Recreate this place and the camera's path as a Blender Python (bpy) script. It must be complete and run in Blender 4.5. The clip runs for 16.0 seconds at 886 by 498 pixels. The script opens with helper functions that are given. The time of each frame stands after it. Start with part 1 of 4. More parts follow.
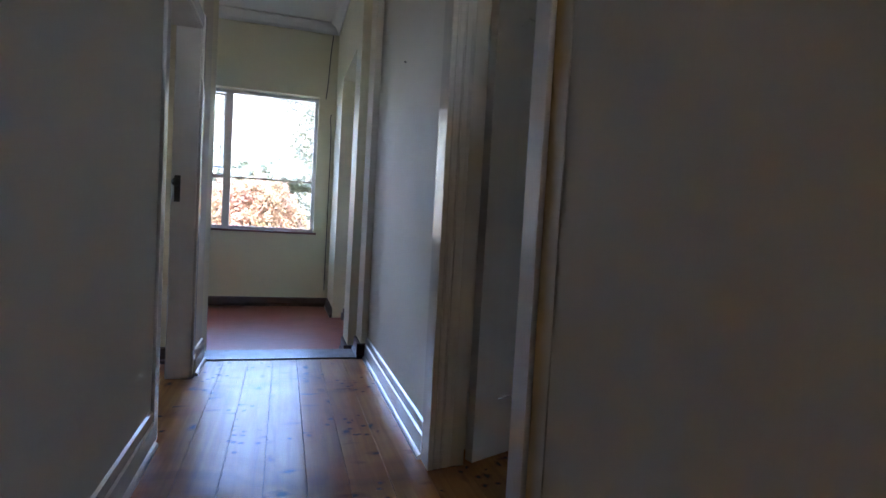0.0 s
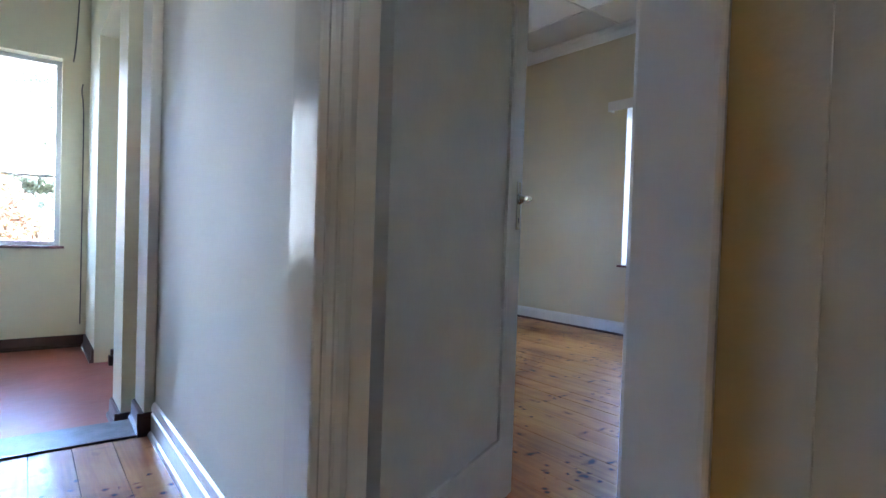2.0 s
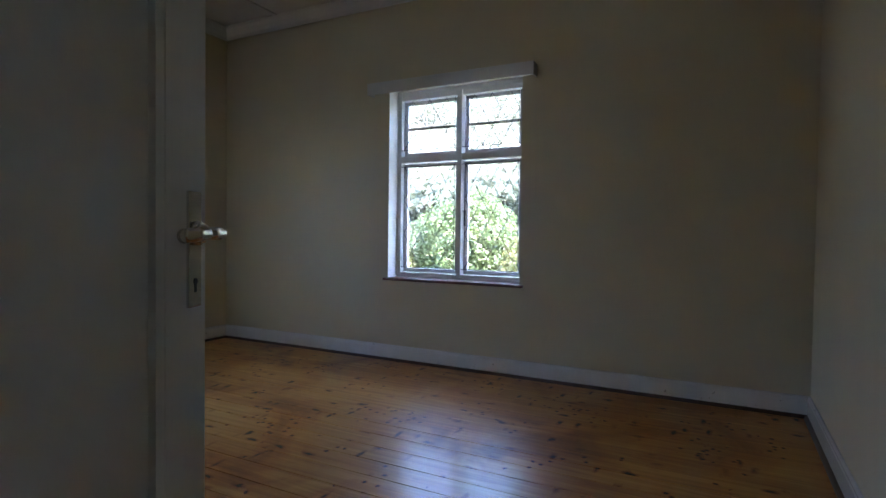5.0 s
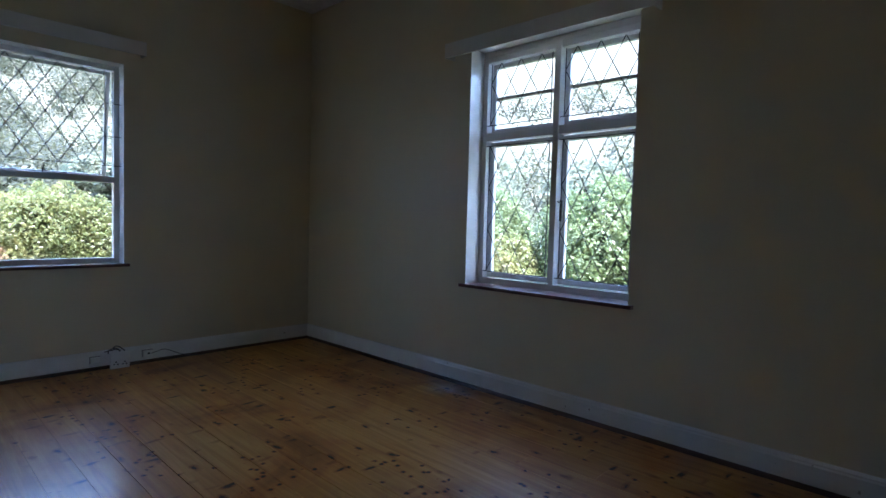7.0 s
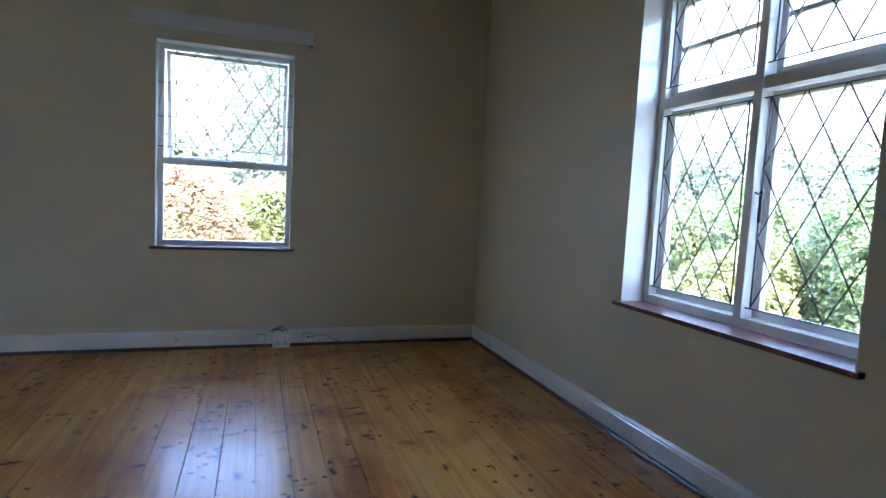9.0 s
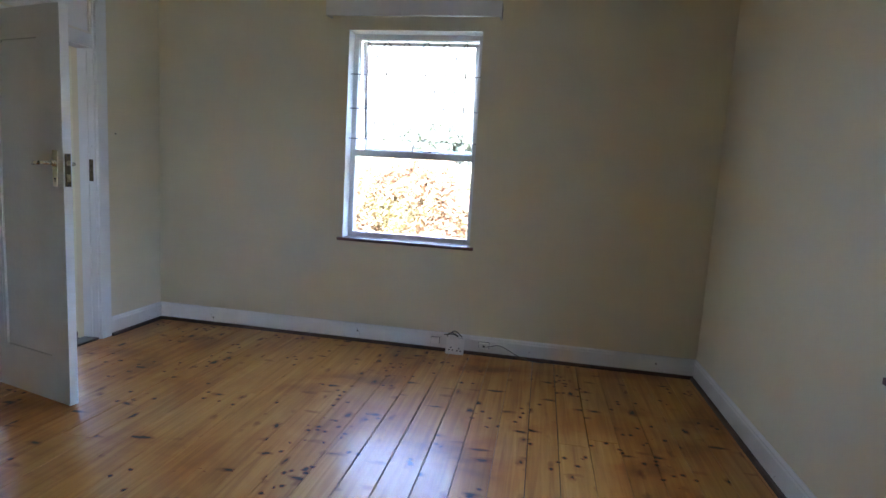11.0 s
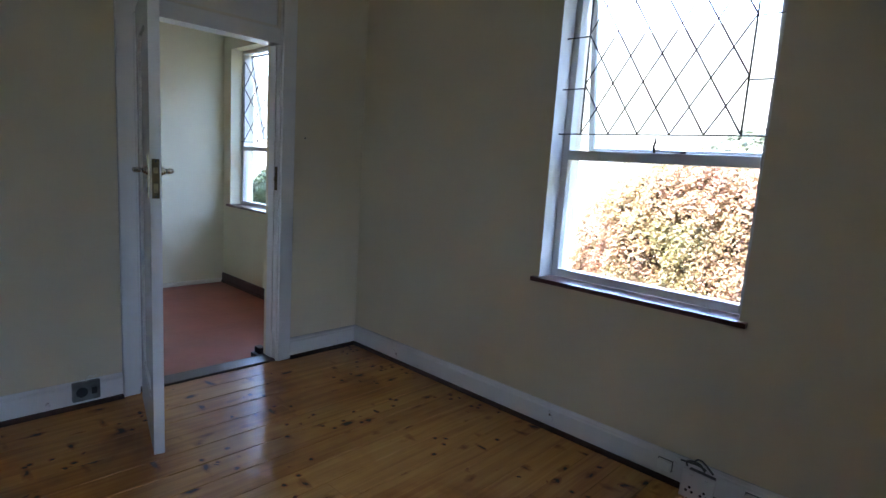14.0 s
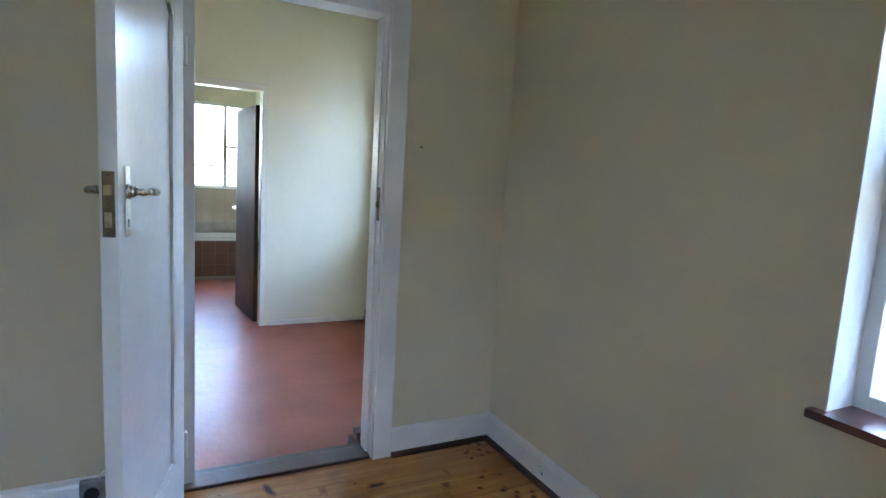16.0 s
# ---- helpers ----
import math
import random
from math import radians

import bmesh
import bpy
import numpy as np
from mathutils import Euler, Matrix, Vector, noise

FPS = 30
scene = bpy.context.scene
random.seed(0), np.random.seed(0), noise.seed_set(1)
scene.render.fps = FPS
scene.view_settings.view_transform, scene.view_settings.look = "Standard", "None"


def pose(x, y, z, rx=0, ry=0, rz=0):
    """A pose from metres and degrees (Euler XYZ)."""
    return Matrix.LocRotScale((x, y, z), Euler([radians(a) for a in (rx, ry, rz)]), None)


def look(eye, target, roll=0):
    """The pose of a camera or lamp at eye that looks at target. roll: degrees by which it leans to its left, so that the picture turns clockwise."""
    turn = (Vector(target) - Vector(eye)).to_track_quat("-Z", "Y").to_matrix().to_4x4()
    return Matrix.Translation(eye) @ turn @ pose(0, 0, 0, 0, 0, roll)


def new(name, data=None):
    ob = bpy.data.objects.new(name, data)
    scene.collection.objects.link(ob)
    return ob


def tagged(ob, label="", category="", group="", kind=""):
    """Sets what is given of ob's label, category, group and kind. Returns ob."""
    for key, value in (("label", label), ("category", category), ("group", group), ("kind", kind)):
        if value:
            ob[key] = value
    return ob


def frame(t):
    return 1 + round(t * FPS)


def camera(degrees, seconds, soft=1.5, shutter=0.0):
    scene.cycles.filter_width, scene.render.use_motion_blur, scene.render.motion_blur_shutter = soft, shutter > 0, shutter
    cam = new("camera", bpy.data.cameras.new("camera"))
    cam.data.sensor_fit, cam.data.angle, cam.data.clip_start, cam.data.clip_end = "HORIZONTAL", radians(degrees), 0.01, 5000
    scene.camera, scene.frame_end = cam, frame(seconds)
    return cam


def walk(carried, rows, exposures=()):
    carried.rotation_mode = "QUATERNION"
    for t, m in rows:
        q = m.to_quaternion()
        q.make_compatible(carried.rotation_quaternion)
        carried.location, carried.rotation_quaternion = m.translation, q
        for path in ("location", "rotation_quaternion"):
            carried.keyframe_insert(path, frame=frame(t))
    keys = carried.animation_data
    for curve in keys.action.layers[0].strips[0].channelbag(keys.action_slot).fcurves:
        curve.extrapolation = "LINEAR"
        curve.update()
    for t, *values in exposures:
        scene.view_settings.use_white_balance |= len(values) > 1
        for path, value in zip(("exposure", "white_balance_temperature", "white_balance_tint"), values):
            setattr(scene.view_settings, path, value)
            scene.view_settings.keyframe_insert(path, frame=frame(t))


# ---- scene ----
cam = camera(78.2, 16.0)
# seconds, place, turn
PATH = [
    (0, -0.943, -6.502, 0.981, 87.44, -3.26, -16.22),
    (0.5, -0.918, -6.224, 0.980, 87.90, -3.14, -20.87),
    (1, -0.890, -5.953, 0.978, 88.21, -2.78, -25.51),
    (1.5, -0.862, -5.738, 0.980, 88.65, -2.43, -31.14),
    (2, -0.843, -5.538, 0.985, 88.72, -1.94, -37.48),
    (2.5, -0.798, -5.376, 0.974, 89.02, -1.54, -43.85),
    (3, -0.722, -5.226, 0.990, 88.92, -1.51, -49.66),
    (3.5, -0.611, -5.039, 1.006, 88.92, -1.41, -55.46),
    (4, -0.471, -4.934, 1.052, 88.93, -1.02, -60.33),
    (4.2, -0.383, -4.884, 1.076, 88.87, -0.70, -61.53),
    (5, 0.055, -4.815, 1.138, 88.55, -0.75, -62.45),
    (5.7, 0.474, -4.785, 1.180, 88.22, -0.95, -59.0),
    (6.4, 0.894, -4.762, 1.204, 87.76, -1.13, -52.54),
    (6.5, 0.950, -4.755, 1.204, 87.51, -1.19, -51.46),
    (7, 1.207, -4.727, 1.195, 87.16, -1.60, -46.19),
    (7.5, 1.483, -4.702, 1.189, 86.56, -1.96, -40.50),
    (8, 1.764, -4.671, 1.194, 85.99, -2.31, -34.23),
    (8.5, 2.028, -4.636, 1.215, 85.81, -2.81, -26.99),
    (9, 2.289, -4.587, 1.232, 85.24, -2.99, -18.80),
    (9.5, 2.518, -4.497, 1.244, 84.54, -3.37, -11.81),
    (10, 2.723, -4.370, 1.259, 84.13, -3.31, -4.06),
    (10.2, 2.805, -4.302, 1.264, 83.87, -3.35, -1.01),
    (11, 3.054, -3.970, 1.296, 82.59, -3.40, 10.38),
    (11.7, 3.184, -3.637, 1.329, 81.59, -3.41, 19.41),
    (12.5, 3.248, -3.239, 1.356, 81.04, -3.47, 28.73),
    (13, 3.252, -3.000, 1.359, 81.31, -3.58, 34.06),
    (13.5, 3.222, -2.734, 1.358, 81.53, -3.76, 38.62),
    (14, 3.151, -2.446, 1.353, 81.33, -3.72, 43.81),
    (14.5, 3.027, -2.118, 1.355, 81.23, -3.21, 50.14),
    (15, 2.820, -1.862, 1.357, 81.85, -3.05, 55.62),
    (15.5, 2.587, -1.681, 1.339, 81.95, -3.04, 59.66),
    (16, 2.306, -1.502, 1.333, 82.71, -3.35, 63.45),
]
walk(cam, [(t, pose(*p)) for t, *p in PATH],
     exposures=[(0.0, 5.05, 5700, 22), (0.5, 5.25, 5700, 22), (1.0, 5.75, 5600, 22), (2.0, 6.35, 5450, 19), (2.8, 6.45, 5400, 17), (3.5, 6.1, 5650, 16), (4.2, 5.6, 5950, 18), (6.3, 4.5, 5500, 16), (7.0, 4.35, 5500, 15), (7.5, 4.4, 5500, 15), (8.3, 4.75, 5400, 15),
                (9.0, 5.4, 5550, 15), (10.2, 6.2, 5850, 18), (12.3, 5.3, 6000, 19), (13.3, 5.05, 5950, 18), (14.0, 5.05, 5950, 17), (15.0, 5.45, 6050, 14), (16.0, 5.95, 6100, 13)])

# ---- daylight ----
SUN_FROM = Vector((-0.10, -0.85, 1.60)).normalized()
world = bpy.data.worlds.new("sky")
scene.world = world
world.use_nodes = True
wn = world.node_tree.nodes
sky = wn.new("ShaderNodeTexSky")
sky.sky_type = "NISHITA"
sky.sun_disc = False
sky.sun_elevation = math.asin(SUN_FROM.z)
sky.sun_rotation = math.atan2(SUN_FROM.x, SUN_FROM.y)
world.node_tree.links.new(sky.outputs[0], wn["Background"].inputs[0])
wn["Background"].inputs[1].default_value = 0.15
sun = new("sun", bpy.data.lights.new("sun", "SUN"))
sun.data.energy, sun.data.angle, sun.data.color = 2.4, radians(0.5), (1.0, 0.95, 0.87)
sun.matrix_world = look(SUN_FROM * 30, (0, 0, 0))


# ---- materials ----
def material(name, colour, rough=0.5, metal=0.0, grain=0.0, scale=8.0, bump=0.0, bump_scale=60.0, coat=0.0, spread=None, detail=6.0, random_tone=0.0, shine=0.5):
    """Principled surface with a large and a small variation of tone, relief, and an optional second colour."""
    m = bpy.data.materials.new(name)
    m.use_nodes = True
    nt, b = m.node_tree, m.node_tree.nodes["Principled BSDF"]
    b.inputs["Roughness"].default_value = rough
    b.inputs["Metallic"].default_value = metal
    b.inputs["Specular IOR Level"].default_value = shine
    b.inputs["Coat Weight"].default_value = coat
    b.inputs["Coat Roughness"].default_value = 0.12
    co = nt.nodes.new("ShaderNodeTexCoord").outputs["Object"]
    big = nt.nodes.new("ShaderNodeTexNoise")
    big.inputs["Scale"].default_value, big.inputs["Detail"].default_value = scale, detail
    nt.links.new(co, big.inputs["Vector"])
    mix = nt.nodes.new("ShaderNodeMix")
    mix.data_type = "RGBA"
    second = spread or tuple(c * (1 - grain) for c in colour)
    mix.inputs["A"].default_value, mix.inputs["B"].default_value = (*colour, 1), (*second, 1)
    ramp = nt.nodes.new("ShaderNodeMapRange")
    ramp.inputs["From Min"].default_value, ramp.inputs["From Max"].default_value = 0.35, 0.7
    nt.links.new(big.outputs["Fac"], ramp.inputs["Value"])
    nt.links.new(ramp.outputs["Result"], mix.inputs["Factor"])
    out = mix.outputs["Result"]
    if random_tone:
        info = nt.nodes.new("ShaderNodeObjectInfo")
        hsv = nt.nodes.new("ShaderNodeHueSaturation")
        rr = nt.nodes.new("ShaderNodeMapRange")
        rr.inputs["To Min"].default_value, rr.inputs["To Max"].default_value = 1 - random_tone, 1 + random_tone
        nt.links.new(info.outputs["Random"], rr.inputs["Value"])
        nt.links.new(rr.outputs["Result"], hsv.inputs["Value"])
        nt.links.new(out, hsv.inputs["Color"])
        out = hsv.outputs["Color"]
    nt.links.new(out, b.inputs["Base Color"])
    if bump:
        fine = nt.nodes.new("ShaderNodeTexNoise")
        fine.inputs["Scale"].default_value, fine.inputs["Detail"].default_value = bump_scale, 4
        nt.links.new(co, fine.inputs["Vector"])
        bp = nt.nodes.new("ShaderNodeBump")
        bp.inputs["Strength"].default_value, bp.inputs["Distance"].default_value = bump, 0.01
        nt.links.new(fine.outputs["Fac"], bp.inputs["Height"])
        nt.links.new(bp.outputs["Normal"], b.inputs["Normal"])
        if coat:
            nt.links.new(bp.outputs["Normal"], b.inputs["Coat Normal"])
    return m


def pine(name):
    """Varnished knotty pine: long grain along y, dark knots and gouges, orange to straw from board to board."""
    m = bpy.data.materials.new(name)
    m.use_nodes = True
    nt, b = m.node_tree, m.node_tree.nodes["Principled BSDF"]
    N, Lk = nt.nodes.new, nt.links.new
    tc = N("ShaderNodeTexCoord")
    info = N("ShaderNodeObjectInfo")
    shift = N("ShaderNodeVectorMath")
    shift.operation = "SCALE"
    comb = N("ShaderNodeCombineXYZ")
    for s in ("X", "Y", "Z"):
        Lk(info.outputs["Random"], comb.inputs[s])
    shift.inputs["Scale"].default_value = 37.0
    Lk(comb.outputs[0], shift.inputs[0])
    add = N("ShaderNodeVectorMath")
    Lk(tc.outputs["Object"], add.inputs[0])
    Lk(shift.outputs[0], add.inputs[1])

    def stretched(sx, sy):
        mp = N("ShaderNodeMapping")
        mp.inputs["Scale"].default_value = (sx, sy, 1)
        Lk(add.outputs[0], mp.inputs["Vector"])
        return mp.outputs[0]

    def wobble(src, amount, scale):
        n = N("ShaderNodeTexNoise")
        n.inputs["Scale"].default_value, n.inputs["Detail"].default_value = scale, 3
        Lk(src, n.inputs["Vector"])
        sub = N("ShaderNodeVectorMath")
        sub.operation = "MULTIPLY_ADD"
        Lk(n.outputs["Color"], sub.inputs[0])
        sub.inputs[1].default_value = (amount, amount, 0)
        Lk(src, sub.inputs[2])
        return sub.outputs[0]

    def ramp(src, stops):
        r = N("ShaderNodeValToRGB")
        while len(r.color_ramp.elements) < len(stops):
            r.color_ramp.elements.new(0.5)
        for e, (pos, c) in zip(r.color_ramp.elements, stops):
            e.position, e.color = pos, (*c, 1)
        Lk(src, r.inputs["Fac"])
        return r.outputs["Color"]

    def mixed(kind, fac, a, c):
        x = N("ShaderNodeMix")
        x.data_type, x.blend_type = "RGBA", kind
        if isinstance(fac, float):
            x.inputs["Factor"].default_value = fac
        else:
            Lk(fac, x.inputs["Factor"])
        Lk(a, x.inputs["A"])
        Lk(c, x.inputs["B"])
        return x.outputs["Result"]

    grain = N("ShaderNodeTexNoise")
    grain.inputs["Scale"].default_value, grain.inputs["Detail"].default_value, grain.inputs["Distortion"].default_value = 1.0, 7, 0.6
    Lk(stretched(34, 1.6), grain.inputs["Vector"])
    base = ramp(grain.outputs["Fac"], [(0.22, (0.37, 0.145, 0.032)), (0.5, (0.54, 0.255, 0.066)), (0.78, (0.66, 0.365, 0.118))])
    tone = ramp(info.outputs["Random"], [(0.0, (0.80, 0.70, 0.55)), (0.45, (1.0, 0.97, 0.9)), (0.8, (1.0, 0.9, 0.75)), (1.0, (0.72, 0.55, 0.40))])
    col = mixed("MULTIPLY", 0.55, base, tone)
    patch = N("ShaderNodeTexNoise")
    patch.inputs["Scale"].default_value, patch.inputs["Detail"].default_value = 1.0, 4
    where = N("ShaderNodeNewGeometry")
    patch.inputs["Scale"].default_value, patch.inputs["Distortion"].default_value = 1.7, 0.8
    Lk(where.outputs["Position"], patch.inputs["Vector"])
    col = mixed("MULTIPLY", 0.75, col, ramp(patch.outputs["Fac"], [(0.33, (0.38, 0.20, 0.09)), (0.44, (0.80, 0.62, 0.44)), (0.56, (1, 1, 1)), (0.8, (1, 1, 0.97))]))
    # knots
    vor = N("ShaderNodeTexVoronoi")
    vor.inputs["Scale"].default_value = 1.0
    Lk(wobble(stretched(10.0, 5.4), 0.45, 3.0), vor.inputs["Vector"])
    knot = ramp(vor.outputs["Distance"], [(0.0, (0.018, 0.009, 0.005)), (0.10, (0.04, 0.018, 0.009)), (0.13, (0.55, 0.36, 0.20)), (0.27, (1, 1, 1))])
    pick = N("ShaderNodeMath")
    pick.operation = "GREATER_THAN"
    pick.inputs[1].default_value = 0.50
    sep = N("ShaderNodeSeparateColor")
    Lk(vor.outputs["Color"], sep.inputs[0])
    Lk(sep.outputs[0], pick.inputs[0])
    col = mixed("MULTIPLY", pick.outputs[0], col, knot)
    # gouges and dark scrapes
    gouge = N("ShaderNodeTexVoronoi")
    gouge.inputs["Scale"].default_value = 1.0
    mp = N("ShaderNodeMapping")
    mp.inputs["Scale"].default_value, mp.inputs["Rotation"].default_value = (5.0, 13, 1), (0, 0, 0.65)
    Lk(add.outputs[0], mp.inputs["Vector"])
    Lk(wobble(mp.outputs[0], 0.7, 1.6), gouge.inputs["Vector"])
    sep2 = N("ShaderNodeSeparateColor")
    Lk(gouge.outputs["Color"], sep2.inputs[0])
    pick2 = N("ShaderNodeMath")
    pick2.operation = "GREATER_THAN"
    pick2.inputs[1].default_value = 0.69
    Lk(sep2.outputs[1], pick2.inputs[0])
    col = mixed("MULTIPLY", pick2.outputs[0], col, ramp(gouge.outputs["Distance"], [(0.0, (0.02, 0.010, 0.005)), (0.12, (0.06, 0.03, 0.015)), (0.17, (0.62, 0.46, 0.32)), (0.32, (1, 1, 1))]))
    # clusters of small dents, ringed by old orange stain, where furniture stood
    spots = N("ShaderNodeTexVoronoi")
    spots.inputs["Scale"].default_value = 26.0
    Lk(wobble(where.outputs["Position"], 0.02, 30.0), spots.inputs["Vector"])
    crowd = N("ShaderNodeTexNoise")
    crowd.inputs["Scale"].default_value, crowd.inputs["Detail"].default_value = 2.6, 3
    Lk(where.outputs["Position"], crowd.inputs["Vector"])
    sep3 = N("ShaderNodeSeparateColor")
    Lk(spots.outputs["Color"], sep3.inputs[0])
    some = N("ShaderNodeMath")
    some.operation = "MULTIPLY"
    Lk(sep3.outputs[2], some.inputs[0])
    Lk(crowd.outputs["Fac"], some.inputs[1])
    pick3 = N("ShaderNodeMath")
    pick3.operation = "GREATER_THAN"
    pick3.inputs[1].default_value = 0.52
    Lk(some.outputs[0], pick3.inputs[0])
    col = mixed("MULTIPLY", pick3.outputs[0], col, ramp(spots.outputs["Distance"], [(0.0, (0.02, 0.01, 0.005)), (0.20, (0.05, 0.022, 0.01)), (0.30, (0.70, 0.42, 0.22)), (0.5, (1, 1, 1))]))
    Lk(col, b.inputs["Base Color"])
    b.inputs["Roughness"].default_value = 0.42
    b.inputs["Coat Weight"].default_value = 0.145
    b.inputs["Specular IOR Level"].default_value = 0.4
    b.inputs["Coat Roughness"].default_value = 0.11
    wave = N("ShaderNodeTexNoise")
    wave.inputs["Scale"].default_value, wave.inputs["Detail"].default_value = 1.0, 3
    Lk(stretched(16, 3.0), wave.inputs["Vector"])
    bp = N("ShaderNodeBump")
    bp.inputs["Strength"].default_value, bp.inputs["Distance"].default_value = 0.22, 0.006
    Lk(wave.outputs["Fac"], bp.inputs["Height"])
    Lk(bp.outputs["Normal"], b.inputs["Normal"])
    Lk(bp.outputs["Normal"], b.inputs["Coat Normal"])
    return m


def leaf_material(name, a, b2, c):
    m = bpy.data.materials.new(name)
    m.use_nodes = True
    nt, b = m.node_tree, m.node_tree.nodes["Principled BSDF"]
    geo = nt.nodes.new("ShaderNodeNewGeometry")
    r = nt.nodes.new("ShaderNodeValToRGB")
    r.color_ramp.elements.new(0.5)
    for e, (pos, col) in zip(r.color_ramp.elements, ((0.0, a), (0.5, b2), (1.0, c))):
        e.position, e.color = pos, (*col, 1)
    drift = nt.nodes.new("ShaderNodeTexNoise")
    drift.inputs["Scale"].default_value, drift.inputs["Detail"].default_value = 1.3, 2
    nt.links.new(geo.outputs["Position"], drift.inputs["Vector"])
    wide = nt.nodes.new("ShaderNodeMath")
    wide.operation = "MULTIPLY_ADD"
    wide.inputs[1].default_value, wide.inputs[2].default_value = 2.4, -0.95
    nt.links.new(drift.outputs["Fac"], wide.inputs[0])
    blend = nt.nodes.new("ShaderNodeMix")
    blend.inputs["Factor"].default_value = 0.45
    nt.links.new(wide.outputs[0], blend.inputs["A"])
    nt.links.new(geo.outputs["Random Per Island"], blend.inputs["B"])
    nt.links.new(blend.outputs["Result"], r.inputs["Fac"])
    nt.links.new(r.outputs["Color"], b.inputs["Base Color"])
    b.inputs["Roughness"].default_value = 0.4
    thin = nt.nodes.new("ShaderNodeBsdfTranslucent")
    nt.links.new(r.outputs["Color"], thin.inputs["Color"])
    mixer = nt.nodes.new("ShaderNodeMixShader")
    mixer.inputs[0].default_value = 0.6
    nt.links.new(b.outputs[0], mixer.inputs[1])
    nt.links.new(thin.outputs[0], mixer.inputs[2])
    nt.links.new(mixer.outputs[0], nt.nodes["Material Output"].inputs["Surface"])
    return m


PLASTER = material("cream_plaster", (0.71, 0.627, 0.438), 0.45, grain=0.07, scale=1.3, bump=0.10, bump_scale=45)
PLASTER_GLOSS = material("gloss_cream_plaster", (0.69, 0.645, 0.545), 0.66, shine=0.2, grain=0.06, scale=1.2, bump=0.2, bump_scale=28)
OCHRE = material("ochre_strip", (0.60, 0.41, 0.17), 0.5, grain=0.2, scale=5, bump=0.2, bump_scale=30)


def fade_across(m, y0, y1, colour):
    """A colour that passes unevenly between y0 and y1 into another colour."""
    nt, b = m.node_tree, m.node_tree.nodes["Principled BSDF"]
    geo = nt.nodes.new("ShaderNodeNewGeometry")
    sep = nt.nodes.new("ShaderNodeSeparateXYZ")
    nt.links.new(geo.outputs["Position"], sep.inputs[0])
    n = nt.nodes.new("ShaderNodeTexNoise")
    n.inputs["Scale"].default_value, n.inputs["Detail"].default_value = 6.0, 5
    nt.links.new(geo.outputs["Position"], n.inputs["Vector"])
    wob = nt.nodes.new("ShaderNodeMath")
    wob.operation = "MULTIPLY_ADD"
    wob.inputs[1].default_value = 0.05
    nt.links.new(n.outputs["Fac"], wob.inputs[0])
    nt.links.new(sep.outputs["Y"], wob.inputs[2])
    ramp = nt.nodes.new("ShaderNodeMapRange")
    ramp.interpolation_type = "SMOOTHSTEP"
    ramp.inputs["From Min"].default_value, ramp.inputs["From Max"].default_value = y0 + 0.025, y1 + 0.025
    nt.links.new(wob.outputs[0], ramp.inputs["Value"])
    mix = nt.nodes.new("ShaderNodeMix")
    mix.data_type = "RGBA"
    mix.inputs["A"].default_value = (*colour, 1)
    nt.links.new(b.inputs["Base Color"].links[0].from_socket, mix.inputs["B"])
    nt.links.new(ramp.outputs["Result"], mix.inputs["Factor"])
    nt.links.new(mix.outputs["Result"], b.inputs["Base Color"])


fade_across(OCHRE, -5.375, -5.315, (0.66, 0.61, 0.50))
SUNROOM_WALL = material("sunroom_plaster", (0.76, 0.71, 0.51), 0.45, grain=0.06, scale=1.5, bump=0.10, bump_scale=45)
WHITE = material("white_gloss_paint", (0.80, 0.79, 0.76), 0.22, grain=0.07, scale=5, bump=0.10, bump_scale=35, coat=0.25)
OFFWHITE = material("aged_white_paint", (0.80, 0.75, 0.645), 0.2, grain=0.10, scale=4, bump=0.10, bump_scale=22, shine=0.3)
CEILING = material("ceiling_paint", (0.78, 0.77, 0.74), 0.6, grain=0.05, scale=2, bump=0.05)
DARKWOOD = material("dark_stained_wood", (0.075, 0.032, 0.022), 0.35, grain=0.5, scale=9, bump=0.1, coat=0.2)
SILLWOOD = material("red_brown_sill", (0.17, 0.062, 0.048), 0.3, grain=0.45, scale=7, bump=0.1, coat=0.3)
BROWNDOOR = material("brown_door_paint", (0.105, 0.058, 0.04), 0.62, shine=0.25, grain=0.3, scale=5, bump=0.1)
REDFLOOR = material("red_floor_sheet", (0.37, 0.105, 0.060), 0.40, shine=0.3, grain=0.25, scale=3.0, bump=0.35, bump_scale=13, coat=0.05)
DARKSTRIP = material("worn_dark_threshold", (0.075, 0.058, 0.05), 0.5, grain=0.6, scale=14, bump=0.2)
STRIP = material("grey_threshold", (0.16, 0.148, 0.138), 0.45, grain=0.5, scale=12, bump=0.2)
CHROME = material("chrome", (0.72, 0.71, 0.68), 0.18, metal=1.0, grain=0.15, scale=30)
BRASS = material("worn_brass", (0.17, 0.13, 0.072), 0.48, metal=1.0, grain=0.5, scale=40, bump=0.1)
BOLT = material("worn_bolt_brass", (0.42, 0.34, 0.20), 0.38, metal=1.0, grain=0.4, scale=40)
IRON = material("black_iron", (0.03, 0.03, 0.032), 0.45, grain=0.3, scale=30)
BAR = material("bar_paint", (0.085, 0.084, 0.083), 0.45, grain=0.3, scale=20)


